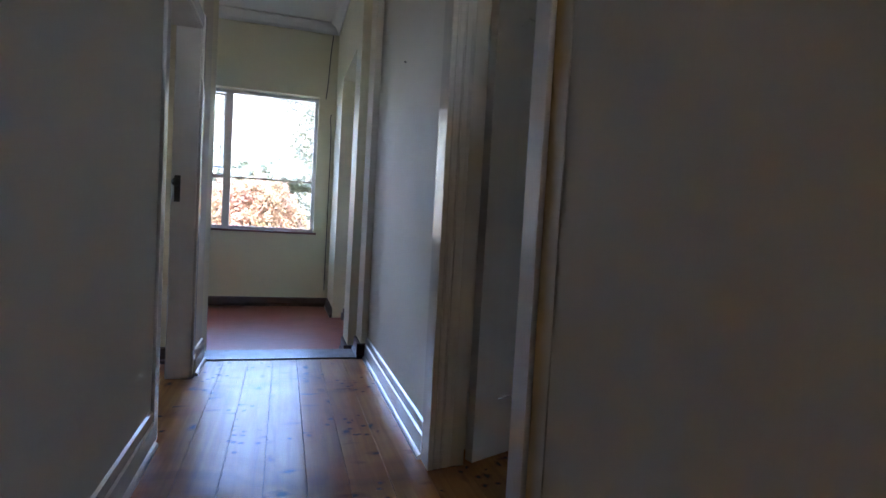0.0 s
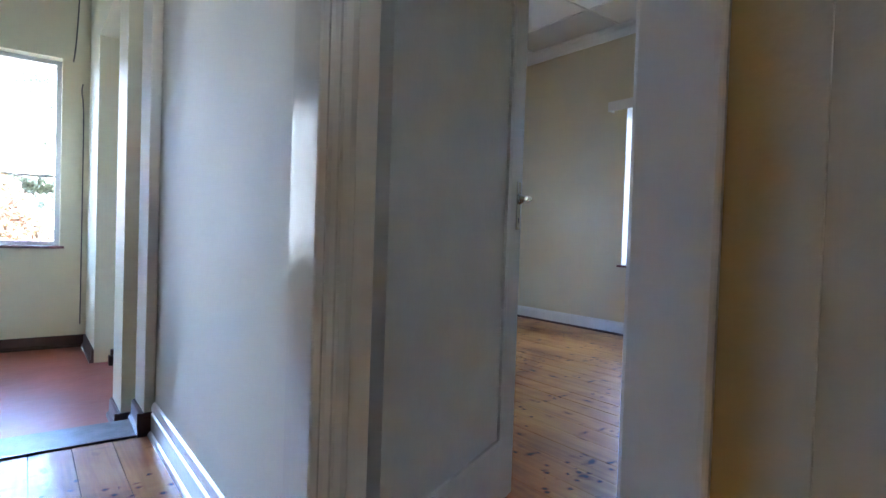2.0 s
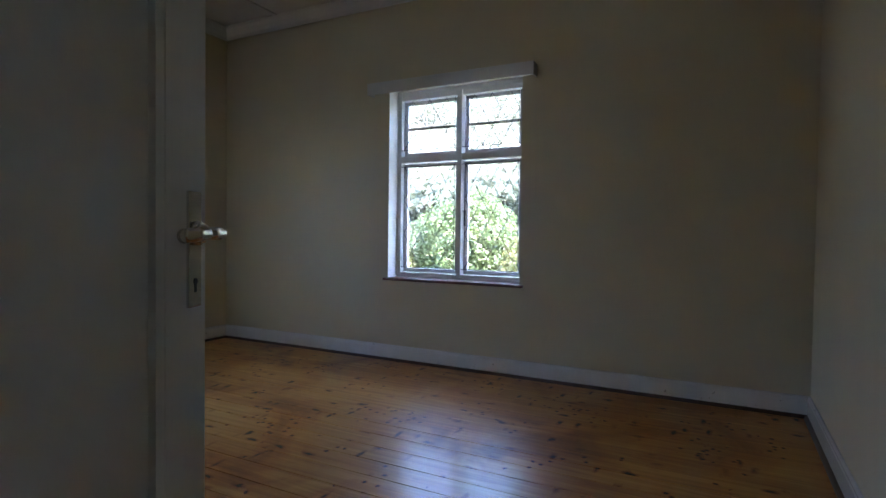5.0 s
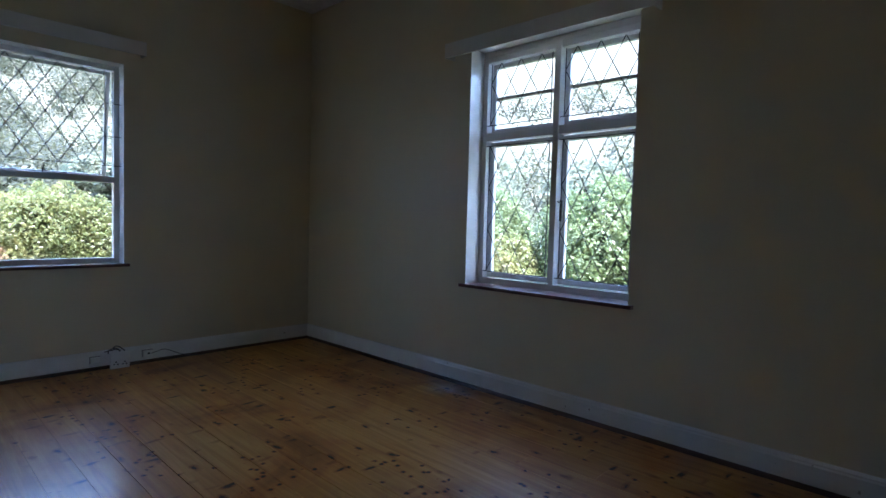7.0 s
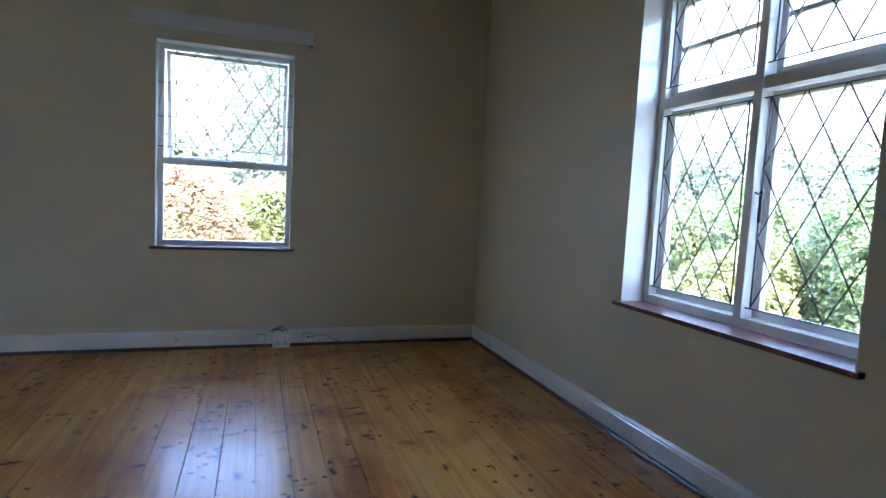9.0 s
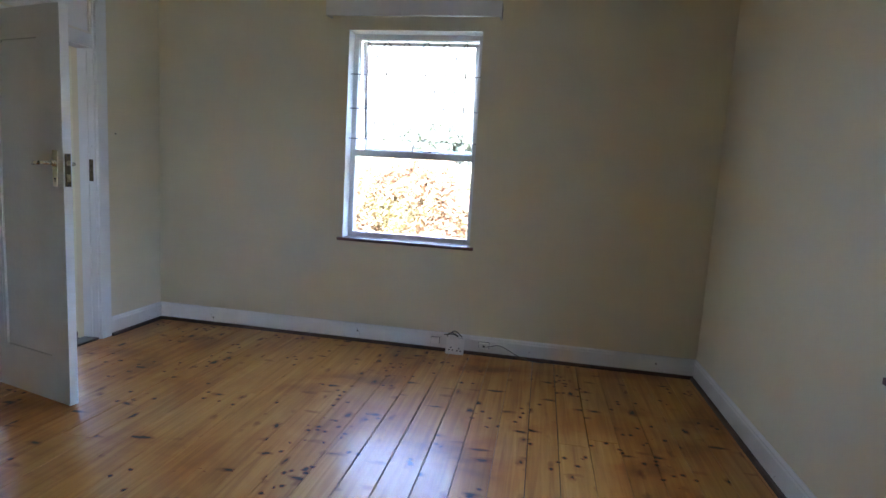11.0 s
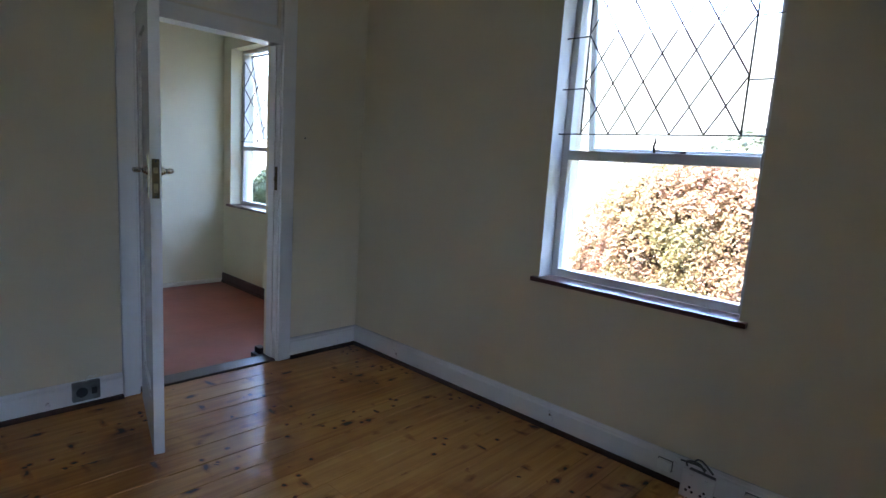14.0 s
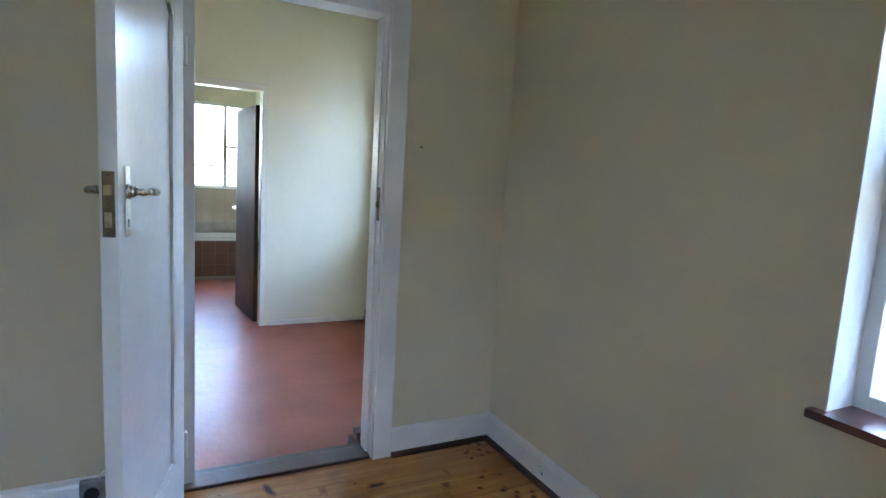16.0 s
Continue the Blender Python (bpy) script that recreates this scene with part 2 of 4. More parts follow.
def chipped(name, source, scale, edge):
    """A copy of a paint with small dark chips and scuffs through to the old wood."""
    m = source.copy()
    m.name = name
    nt = m.node_tree
    b = nt.nodes["Principled BSDF"]
    geo = nt.nodes.new("ShaderNodeNewGeometry")
    n = nt.nodes.new("ShaderNodeTexNoise")
    n.inputs["Scale"].default_value, n.inputs["Detail"].default_value, n.inputs["Roughness"].default_value = scale, 6, 0.68
    nt.links.new(geo.outputs["Position"], n.inputs["Vector"])
    r = nt.nodes.new("ShaderNodeValToRGB")
    r.color_ramp.elements[0].position, r.color_ramp.elements[0].color = edge, (1, 1, 1, 1)
    r.color_ramp.elements[1].position, r.color_ramp.elements[1].color = edge + 0.035, (0.16, 0.11, 0.08, 1)
    nt.links.new(n.outputs["Fac"], r.inputs["Fac"])
    x = nt.nodes.new("ShaderNodeMix")
    x.data_type, x.blend_type = "RGBA", "MULTIPLY"
    x.inputs["Factor"].default_value = 1.0
    old = b.inputs["Base Color"].links
    if old:
        nt.links.new(old[0].from_socket, x.inputs["A"])
    else:
        x.inputs["A"].default_value = b.inputs["Base Color"].default_value
    nt.links.new(r.outputs["Color"], x.inputs["B"])
    nt.links.new(x.outputs["Result"], b.inputs["Base Color"])
    return m


CHIPPED = chipped("chipped_white_paint", WHITE, 17.0, 0.655)
PLASTIC = material("white_plastic", (0.80, 0.79, 0.75), 0.3, grain=0.05, scale=20)
# metal of the old socket, and painted shade behind the white sockets
GREYBOX_AND_SHADE = material("grey_box_and_shade", (0.20, 0.20, 0.19), 0.5, metal=0.3, grain=0.4, scale=25)
BLACK = material("black_plastic", (0.015, 0.015, 0.015), 0.4, grain=0.2)
CABLE = material("grey_cable", (0.10, 0.095, 0.09), 0.5, grain=0.2)
TILE = material("beige_tile", (0.50, 0.42, 0.32), 0.2, grain=0.12, scale=3, random_tone=0.05)
TILE_FRONT = material("brown_tile", (0.25, 0.155, 0.115), 0.25, grain=0.15, scale=3, random_tone=0.06)
GROUT = material("grout", (0.40, 0.36, 0.30), 0.8, grain=0.2)
ENAMEL = material("bath_enamel", (0.80, 0.79, 0.76), 0.12, grain=0.03)
SHADE = material("pale_green_glass_shade", (0.62, 0.68, 0.56), 0.25, grain=0.06)
PINE = pine("varnished_pine")
ROOF = material("roof_sheet", (0.25, 0.10, 0.08), 0.6, grain=0.3)
OUTWALL = material("outside_render", (0.62, 0.58, 0.50), 0.8, grain=0.12, scale=3, bump=0.2)
GRASS = material("dry_grass", (0.050, 0.053, 0.031), 0.9, scale=0.12, spread=(0.085, 0.080, 0.058), bump=0.5, bump_scale=6)
LAWN = material("pale_dry_lawn", (0.33, 0.31, 0.20), 0.9, scale=1.2, spread=(0.22, 0.235, 0.12), bump=0.6, bump_scale=40)
BARK = material("bark", (0.10, 0.07, 0.05), 0.9, grain=0.5, scale=12, bump=0.5)
LEAF_AUTUMN = leaf_material("autumn_leaves", (0.34, 0.17, 0.13), (0.30, 0.25, 0.13), (0.20, 0.25, 0.10))
LEAF_FAR = leaf_material("far_scrub_leaves", (0.052, 0.058, 0.030), (0.068, 0.072, 0.042), (0.088, 0.086, 0.058))
LEAF_YELLOW = leaf_material("yellow_green_leaves", (0.21, 0.19, 0.075), (0.14, 0.17, 0.06), (0.25, 0.19, 0.085))
LEAF_GREEN = leaf_material("green_leaves", (0.09, 0.13, 0.05), (0.15, 0.19, 0.08), (0.23, 0.25, 0.125))
LEAF_GREY = leaf_material("grey_green_leaves", (0.12, 0.14, 0.09), (0.18, 0.195, 0.135), (0.25, 0.25, 0.19))
glass = bpy.data.materials.new("window_glass")
glass.use_nodes = True
gb = glass.node_tree.nodes["Principled BSDF"]
gb.inputs["Transmission Weight"].default_value, gb.inputs["Roughness"].default_value = 1.0, 0.0
gb.inputs["IOR"].default_value, gb.inputs["Base Color"].default_value = 1.45, (0.97, 0.985, 0.98, 1)


# ---- building blocks ----
def box(bm, x0, x1, y0, y1, z0, z1, slot=0):
    vs = [bm.verts.new((x, y, z)) for x in (x0, x1) for y in (y0, y1) for z in (z0, z1)]
    made = []
    for q in ((0, 1, 3, 2), (4, 6, 7, 5), (0, 4, 5, 1), (2, 3, 7, 6), (0, 2, 6, 4), (1, 5, 7, 3)):
        f = bm.faces.new([vs[i] for i in q])
        f.material_index = slot
        made.append(f)
    return made


def boxes(*specs, bevel=0.0, segments=2):
    bm = bmesh.new()
    for s in specs:
        box(bm, *s)
    if bevel:
        bmesh.ops.bevel(bm, geom=bm.edges[:], offset=bevel, segments=segments, profile=0.6, affect="EDGES")
    return bm


def rod(bm, a, b, r, sides=8):
    a, b = Vector(a), Vector(b)
    d = b - a
    m = Matrix.Translation((a + b) / 2) @ d.to_track_quat("Z", "Y").to_matrix().to_4x4()
    bmesh.ops.create_cone(bm, cap_ends=True, segments=sides, radius1=r, radius2=r, depth=d.length, matrix=m)


def extrude_profile(pts, axis, a, b, at, flip=1):
    """A moulding: profile points (out, up) swept along an axis from a to b, standing on a wall at `at` and facing flip."""
    bm = bmesh.new()
    rings = []
    for s in (a, b):
        ring = []
        for o, u in pts:
            ring.append(bm.verts.new((s, at + flip * o, u) if axis == "x" else (at + flip * o, s, u)))
        rings.append(ring)
    n = len(pts)
    for i in range(n):
        j = (i + 1) % n
        bm.faces.new((rings[0][i], rings[0][j], rings[1][j], rings[1][i]))
    bm.faces.new(rings[0])
    bm.faces.new(rings[1][::-1])
    bmesh.ops.recalc_face_normals(bm, faces=bm.faces)
    return bm


def part(name, bm, mat, parent=None, label="", smooth=False):
    me = bpy.data.meshes.new(name)
    bm.normal_update()
    bm.to_mesh(me)
    bm.free()
    me.materials.append(mat)
    if smooth:
        for p in me.polygons:
            p.use_smooth = True
    ob = new(name, me)
    ob.parent = parent
    if label:
        ob["label"] = label
    return ob


def structure(name, bm, mat, label, category):
    return tagged(part(name, bm, mat), label, category, kind="structure")


def empty(name, label, category, m=None, group="", kind=""):
    ob = new(name)
    if m is not None:
        ob.matrix_world = m
    return tagged(ob, label, category, group, kind)


def wall_pieces(axis, t0, t1, a0, a1, z0, z1, holes):
    """Boxes of a wall along an axis, with thickness t0..t1 and holes (a0, a1, z0, z1) cut through it."""
    out, cuts = [], sorted({a0, a1, *[v for h in holes for v in h[:2]]})
    for u, v in zip(cuts, cuts[1:]):
        mid, spans, low = (u + v) / 2, [], z0
        for h in sorted((h for h in holes if h[0] < mid < h[1]), key=lambda h: h[2]):
            if h[2] > low:
                spans.append((low, h[2]))
            low = h[3]
        if low < z1:
            spans.append((low, z1))
        for s, e in spans:
            out.append((u, v, t0, t1, s, e) if axis == "x" else (t0, t1, u, v, s, e))
    bm = boxes(*out)
    bmesh.ops.remove_doubles(bm, verts=bm.verts, dist=1e-5)
    return bm


# ---- the plan ----
EX, SY = 4.21, -5.31                 # bedroom: x 0..EX, y SY..0
CEIL = 3.30
CORR_R, CORR_L = -0.337, -1.432        # corridor walls
END = -8.6                           # corridor's closed end
SUN_E, SUN_W, SUN_N, SUN_S = -0.432, -2.78, 0.265, -2.40
SUN_Z = -0.10
D1 = (-5.285, -4.27, 0.0, 2.05)
D2 = (-1.485, -0.64, 0.0, 2.42)
LD = (-4.00, -3.07, 0.0, 2.03)
POST = CORR_L - 0.135                 # back of the thin post beside the side doorway
CORR_L2 = -1.438                     # the west wall south of its doorway stands a little back
WN = (1.565, 2.555, 0.79, 2.335)
WE = (-3.345, -2.085, 0.735, 2.45)
SUN_E2 = -0.40                       # the sunroom's east wall beyond the doorway
D2_OUT = (-1.95, -0.50, -0.10, 2.46)
SW = (-2.62, -0.600, 0.780, 2.415)
BD = (-1.52, -0.73, SUN_Z, 2.03)
BW = (-2.05, -0.56, 1.03, 2.17)
BATH_W = -5.75
JN, JS = -4.431, -5.208              # faces of the two jambs of the corridor doorway

# walls
structure("wall_bedroom_west", wall_pieces("y", -0.18, 0.0, SY, 0.0, 0, CEIL, [D1, D2]), PLASTER, "cream painted plaster wall of the bedroom with two doorways", "wall")
structure("wall_bedroom_north", wall_pieces("x", 0.0, 0.30, 0.0, EX, 0, CEIL, [WN]), PLASTER, "cream painted plaster wall with a sash window", "wall")
structure("wall_bedroom_east", wall_pieces("y", EX, EX + 0.30, SY - 0.2, 0.30, 0, CEIL, [WE]), PLASTER, "cream painted plaster wall with a casement window", "wall")
structure("wall_bedroom_south", boxes((0, EX, SY - 0.2, SY, 0, CEIL)), PLASTER, "plain cream painted plaster wall", "wall")
structure("wall_corridor_east", wall_pieces("y", CORR_R, -0.18, END, SUN_S + 0.12, 0, CEIL, [D1]), PLASTER_GLOSS, "glossy cream corridor wall with a doorway", "wall")
structure("wall_south_of_bedroom", boxes((-0.18, 0.0, END, SY, 0, CEIL)), PLASTER, "plain plaster wall", "wall")
structure("wall_corridor_west", boxes((POST, CORR_L, LD[1], SUN_S - 0.26, 0, CEIL), (CORR_L - 0.33, CORR_L2, END, LD[0], 0, CEIL), (CORR_L - 0.33, CORR_L2, LD[0], LD[1], LD[3], CEIL)), PLASTER_GLOSS, "cream corridor wall with a side doorway", "wall")
# high opening behind the camera, added to bring daylight onto door and walls
structure("wall_corridor_end", wall_pieces("x", END - 0.2, END, CORR_L - 0.33, -0.18, 0, CEIL, [(-1.30, -0.50, 2.05, 2.55)]), PLASTER, "plaster wall closing the corridor, with an unseen high opening added for daylight", "wall")
structure("corridor_nib", boxes((-0.385, CORR_R, -2.66, -2.40, -0.1, CEIL), bevel=0.006), PLASTER_GLOSS, "narrow plaster nib at the end of the corridor", "wall")
structure("corridor_bulkhead", boxes((CORR_L, -0.385, -2.66, -2.40, 2.72, CEIL)), PLASTER, "plaster beam over the end of the corridor", "wall")
structure("wall_sunroom_east", boxes((SUN_E, -0.18, -2.28, D2_OUT[0], SUN_Z, CEIL), (SUN_E2, -0.18, D2_OUT[0], D2_OUT[1], D2_OUT[3], CEIL), (SUN_E2, -0.18, D2_OUT[1], SUN_N, SUN_Z, CEIL)), SUNROOM_WALL, "cream plaster wall of the sunroom with a doorway", "wall")
structure("wall_sunroom_north", wall_pieces("x", SUN_N, SUN_N + 0.26, SUN_W - 0.2, -0.001, SUN_Z, CEIL, [SW]), SUNROOM_WALL, "cream plaster wall under and around a wide window", "wall")
structure("wall_sunroom_west", wall_pieces("y", SUN_W - 0.11, SUN_W, SUN_S, SUN_N, SUN_Z, CEIL, [BD]), SUNROOM_WALL, "cream plaster partition with a bathroom doorway", "wall")
structure("wall_sunroom_south", boxes((SUN_W - 0.11, CORR_L, SUN_S - 0.26, SUN_S, SUN_Z, CEIL)), SUNROOM_WALL, "plain cream plaster wall", "wall")
structure("wall_bathroom_west", wall_pieces("y", BATH_W - 0.23, BATH_W, -2.6, SUN_N, SUN_Z, CEIL, [BW]), SUNROOM_WALL, "bathroom wall with a window over the bath", "wall")
structure("wall_bathroom_north", boxes((BATH_W, SUN_W - 0.11, -0.42, -0.30, SUN_Z, CEIL)), SUNROOM_WALL, "plain bathroom wall", "wall")
structure("wall_bathroom_south", boxes((BATH_W, SUN_W - 0.11, -2.66, -2.50, SUN_Z, CEIL)), SUNROOM_WALL, "plain bathroom wall", "wall")
# the west opening is added, out of view, to light the corridor's east wall
structure("wall_side_room", boxes((-4.5, POST, -2.72, -2.665, 0, CEIL), (-4.5, CORR_L - 0.33, -5.6, -5.5, 0, CEIL), (-4.6, -4.5, -5.6, -2.665, 0, 0.8), (-4.6, -4.5, -5.6, -2.665, 2.4, CEIL), (-4.6, -4.5, -2.85, -2.665, 0.8, 2.4), (-4.6, -4.5, -5.6, -3.28, 0.8, 2.4)), PLASTER, "plain plaster walls of the side room with an unseen opening added for daylight", "wall")

# floors
floor_bed = structure("floor_bedroom", boxes((-0.19, EX, SY, 0.0, -0.06, -0.021)), DARKWOOD, "varnished knotty pine board floor of the bedroom", "floor")
floor_cor = structure("floor_corridor", boxes((CORR_L2, -0.19, END, -2.66, -0.06, -0.021)), DARKWOOD, "varnished knotty pine board floor of the corridor", "floor")
structure("floor_sunroom", boxes((BATH_W, SUN_E, -2.40, SUN_N, -0.16, SUN_Z), (SUN_E, -0.18, D2_OUT[0], D2_OUT[1], -0.16, SUN_Z), (-0.18, -0.117, D2[0], D2[1], -0.16, SUN_Z)), REDFLOOR, "shiny red sheet floor with scuffs", "floor")
structure("floor_side_room", boxes((-4.5, CORR_L2, -5.5, -2.665, -0.06, -0.002)), PINE, "pine floor of the side room", "floor")
structure("floor_bathroom_end", boxes((BATH_W, SUN_W, -2.5, -2.40, -0.16, SUN_Z)), REDFLOOR, "red sheet floor", "floor")
structure("threshold_corridor", boxes((CORR_L, -0.385, -2.655, -2.40, -0.12, 0.006), bevel=0.004), STRIP, "worn grey painted threshold between corridor and sunroom", "threshold")
structure("threshold_strip", boxes((CORR_L, -0.387, -2.675, -2.655, -0.05, 0.009), bevel=0.003), DARKWOOD, "dark wooden strip at the threshold", "threshold")
structure("threshold_bedroom", boxes((-0.115, -0.002, D2[0] + 0.001, D2[1] - 0.001, -0.05, 0.012), bevel=0.006), DARKWOOD, "dark wooden threshold of the sunroom door", "threshold")
structure("threshold_sunroom", boxes((-0.200, -0.117, D2[0] + 0.002, D2[1] - 0.002, -0.098, -0.016), bevel=0.006), DARKSTRIP, "worn grey threshold strip", "threshold")

# ceilings
bm = boxes((-0.36, EX + 0.3, SY - 0.2, 0.30, CEIL, CEIL + 0.05))
for x in (0.9, 1.8, 2.7, 3.6):
    box(bm, x - 0.02, x + 0.02, SY, 0, CEIL - 0.010, CEIL + 0.001)
for y in (-4.4, -3.2, -2.0, -0.8):
    box(bm, 0, EX, y - 0.02, y + 0.02, CEIL - 0.012, CEIL + 0.001)
structure("ceiling_bedroom", bm, CEILING, "white board ceiling with cover strips", "ceiling")
structure("ceiling_corridor", boxes((CORR_L - 3.3, -0.36, END - 0.2, -2.66, CEIL, CEIL + 0.05)), CEILING, "white board ceiling", "ceiling")
structure("ceiling_sunroom", boxes((-6.0, -0.36, -2.66, SUN_N + 0.26, CEIL - 0.02, CEIL + 0.05)), CEILING, "white board ceiling of the sunroom", "ceiling")
COVE = [(0, 0), (0.012, 0), (0.02, 0.03), (0.045, 0.07), (0.075, 0.092), (0.105, 0.10), (0.105, 0.112), (0, 0.112)]


def cove(axis, a, b, at, flip, top):
    pts = [(o, top - 0.112 + u) for o, u in COVE]
    return structure("cornice", extrude_profile(pts, axis, a, b, at, flip), CEILING, "white cove cornice under the ceiling", "cornice")


cove("x", 0, EX, 0, -1, CEIL)
cove("x", 0, EX, SY, 1, CEIL)
cove("y", SY, 0, EX, -1, CEIL)
cove("y", SY, 0, 0, 1, CEIL)
cove("x", SUN_W, SUN_E2, SUN_N, -1, CEIL - 0.02)
cove("y", D2_OUT[0], SUN_N, SUN_E2, -1, CEIL - 0.02)
cove("y", SUN_S, SUN_N, SUN_W, 1, CEIL - 0.02)
structure("roof", boxes((-6.5, EX + 0.75, END - 0.7, 0.95, CEIL + 0.10, CEIL + 0.2)), ROOF, "sheet metal roof with eaves", "roof")
# unseen slab, added to keep direct sun out of the corridor end opening
structure("end_sun_block", boxes((-2.6, 0.6, END - 4.2, END - 0.71, 2.9, 3.0)), ROOF, "unseen slab that keeps direct sun out of the corridor end opening", "roof")
# a second added slab, out of view, shielding the side room opening from sun
structure("side_sun_block", boxes((-6.4, -4.61, -6.2, -2.7, 2.55, 2.62)), ROOF, "unseen slab that shields the side room opening from the sun", "roof")

# skirting
SKIRT = [(0, 0), (0.018, 0), (0.018, 0.112), (0.014, 0.120), (0.014, 0.128), (0.006, 0.140), (0, 0.140)]
SKIRT_C = [(0, 0), (0.036, 0), (0.035, 0.010), (0.029, 0.018), (0.0205, 0.022), (0.020, 0.098), (0.012, 0.105), (0.012, 0.115), (0.018, 0.121), (0.010, 0.145), (0, 0.150)]
SKIRT_D = [(0, 0), (0.030, 0), (0.030, 0.02), (0.018, 0.032), (0.016, 0.095), (0.010, 0.105), (0, 0.105)]
QUARTER = [(0.018, 0), (0.038, 0), (0.036, 0.010), (0.030, 0.018), (0.018, 0.022)]


def skirting(axis, a, b, at, flip, prof=SKIRT, mat=CHIPPED, z=0.0, label="chipped white painted skirting board"):
    return structure("baseboard", extrude_profile([(o, u + z) for o, u in prof], axis, a, b, at, flip), mat, label, "skirting board")


def quarter(axis, a, b, at, flip):
    return structure("trim", extrude_profile(QUARTER, axis, a, b, at, flip), DARKWOOD, "dark stained quarter-round at the floor", "trim")


for f, kw in ((skirting, {}), (quarter, {})):
    f("x", 0, EX, 0, -1)
    f("x", 0, EX, SY, 1)
    f("y", SY, 0, EX, -1)
    f("y", -0.553, 0, 0, 1)
    f("y", -4.18, -1.565, 0, 1)
skirting("y", END, JS - 0.091, CORR_R, -1, SKIRT_C)
skirting("y", JN + 0.083, -2.662, CORR_R, -1, SKIRT_C)
skirting("y", END, LD[0] - 0.06, CORR_L2, 1, SKIRT_C, OFFWHITE)
skirting("y", LD[1] + 0.035, -2.66, CORR_L, 1, SKIRT_C, OFFWHITE)
DS = "dark brown skirting of the sunroom"
skirting("x", SUN_W, SUN_E2, SUN_N, -1, SKIRT_D, DARKWOOD, SUN_Z, DS)
skirting("y", -2.28, D2_OUT[0], SUN_E, -1, SKIRT_D, DARKWOOD, SUN_Z, DS)
skirting("y", D2_OUT[1], SUN_N, SUN_E2, -1, SKIRT_D, DARKWOOD, SUN_Z, DS)
skirting("x", SUN_E - 0.03, CORR_R + 0.02, -2.28, -1, SKIRT_D, DARKWOOD, SUN_Z, DS)
skirting("x", -0.415, CORR_R, -2.66, -1, SKIRT_D, DARKWOOD, 0, "dark skirting block at the nib")
skirting("y", -2.66, -2.40, -0.385, -1, SKIRT_D, DARKWOOD, 0, "dark skirting block at the nib")
skirting("x", -4.5, POST - 0.002, -2.72, -1, SKIRT_D, DARKWOOD, 0, "dark brown skirting of the side room")
structure("trim", boxes((-0.315, -0.21, -0.665, -0.60, SUN_Z, SUN_Z + 0.075), (-0.30, -0.225, -0.645, -0.60, SUN_Z + 0.075, SUN_Z + 0.12), bevel=0.006), DARKWOOD, "dark wooden block at the foot of the door reveal", "trim")
skirting("y", BD[1] + 0.05, SUN_N, SUN_W, 1, [(0, 0), (0.012, 0), (0.012, 0.04), (0, 0.045)], OFFWHITE, SUN_Z, "narrow grey-white skirting strip")
skirting("y", SUN_S, BD[0] - 0.05, SUN_W, 1, [(0, 0), (0.012, 0), (0.012, 0.04), (0, 0.045)], OFFWHITE, SUN_Z, "narrow grey-white skirting strip")


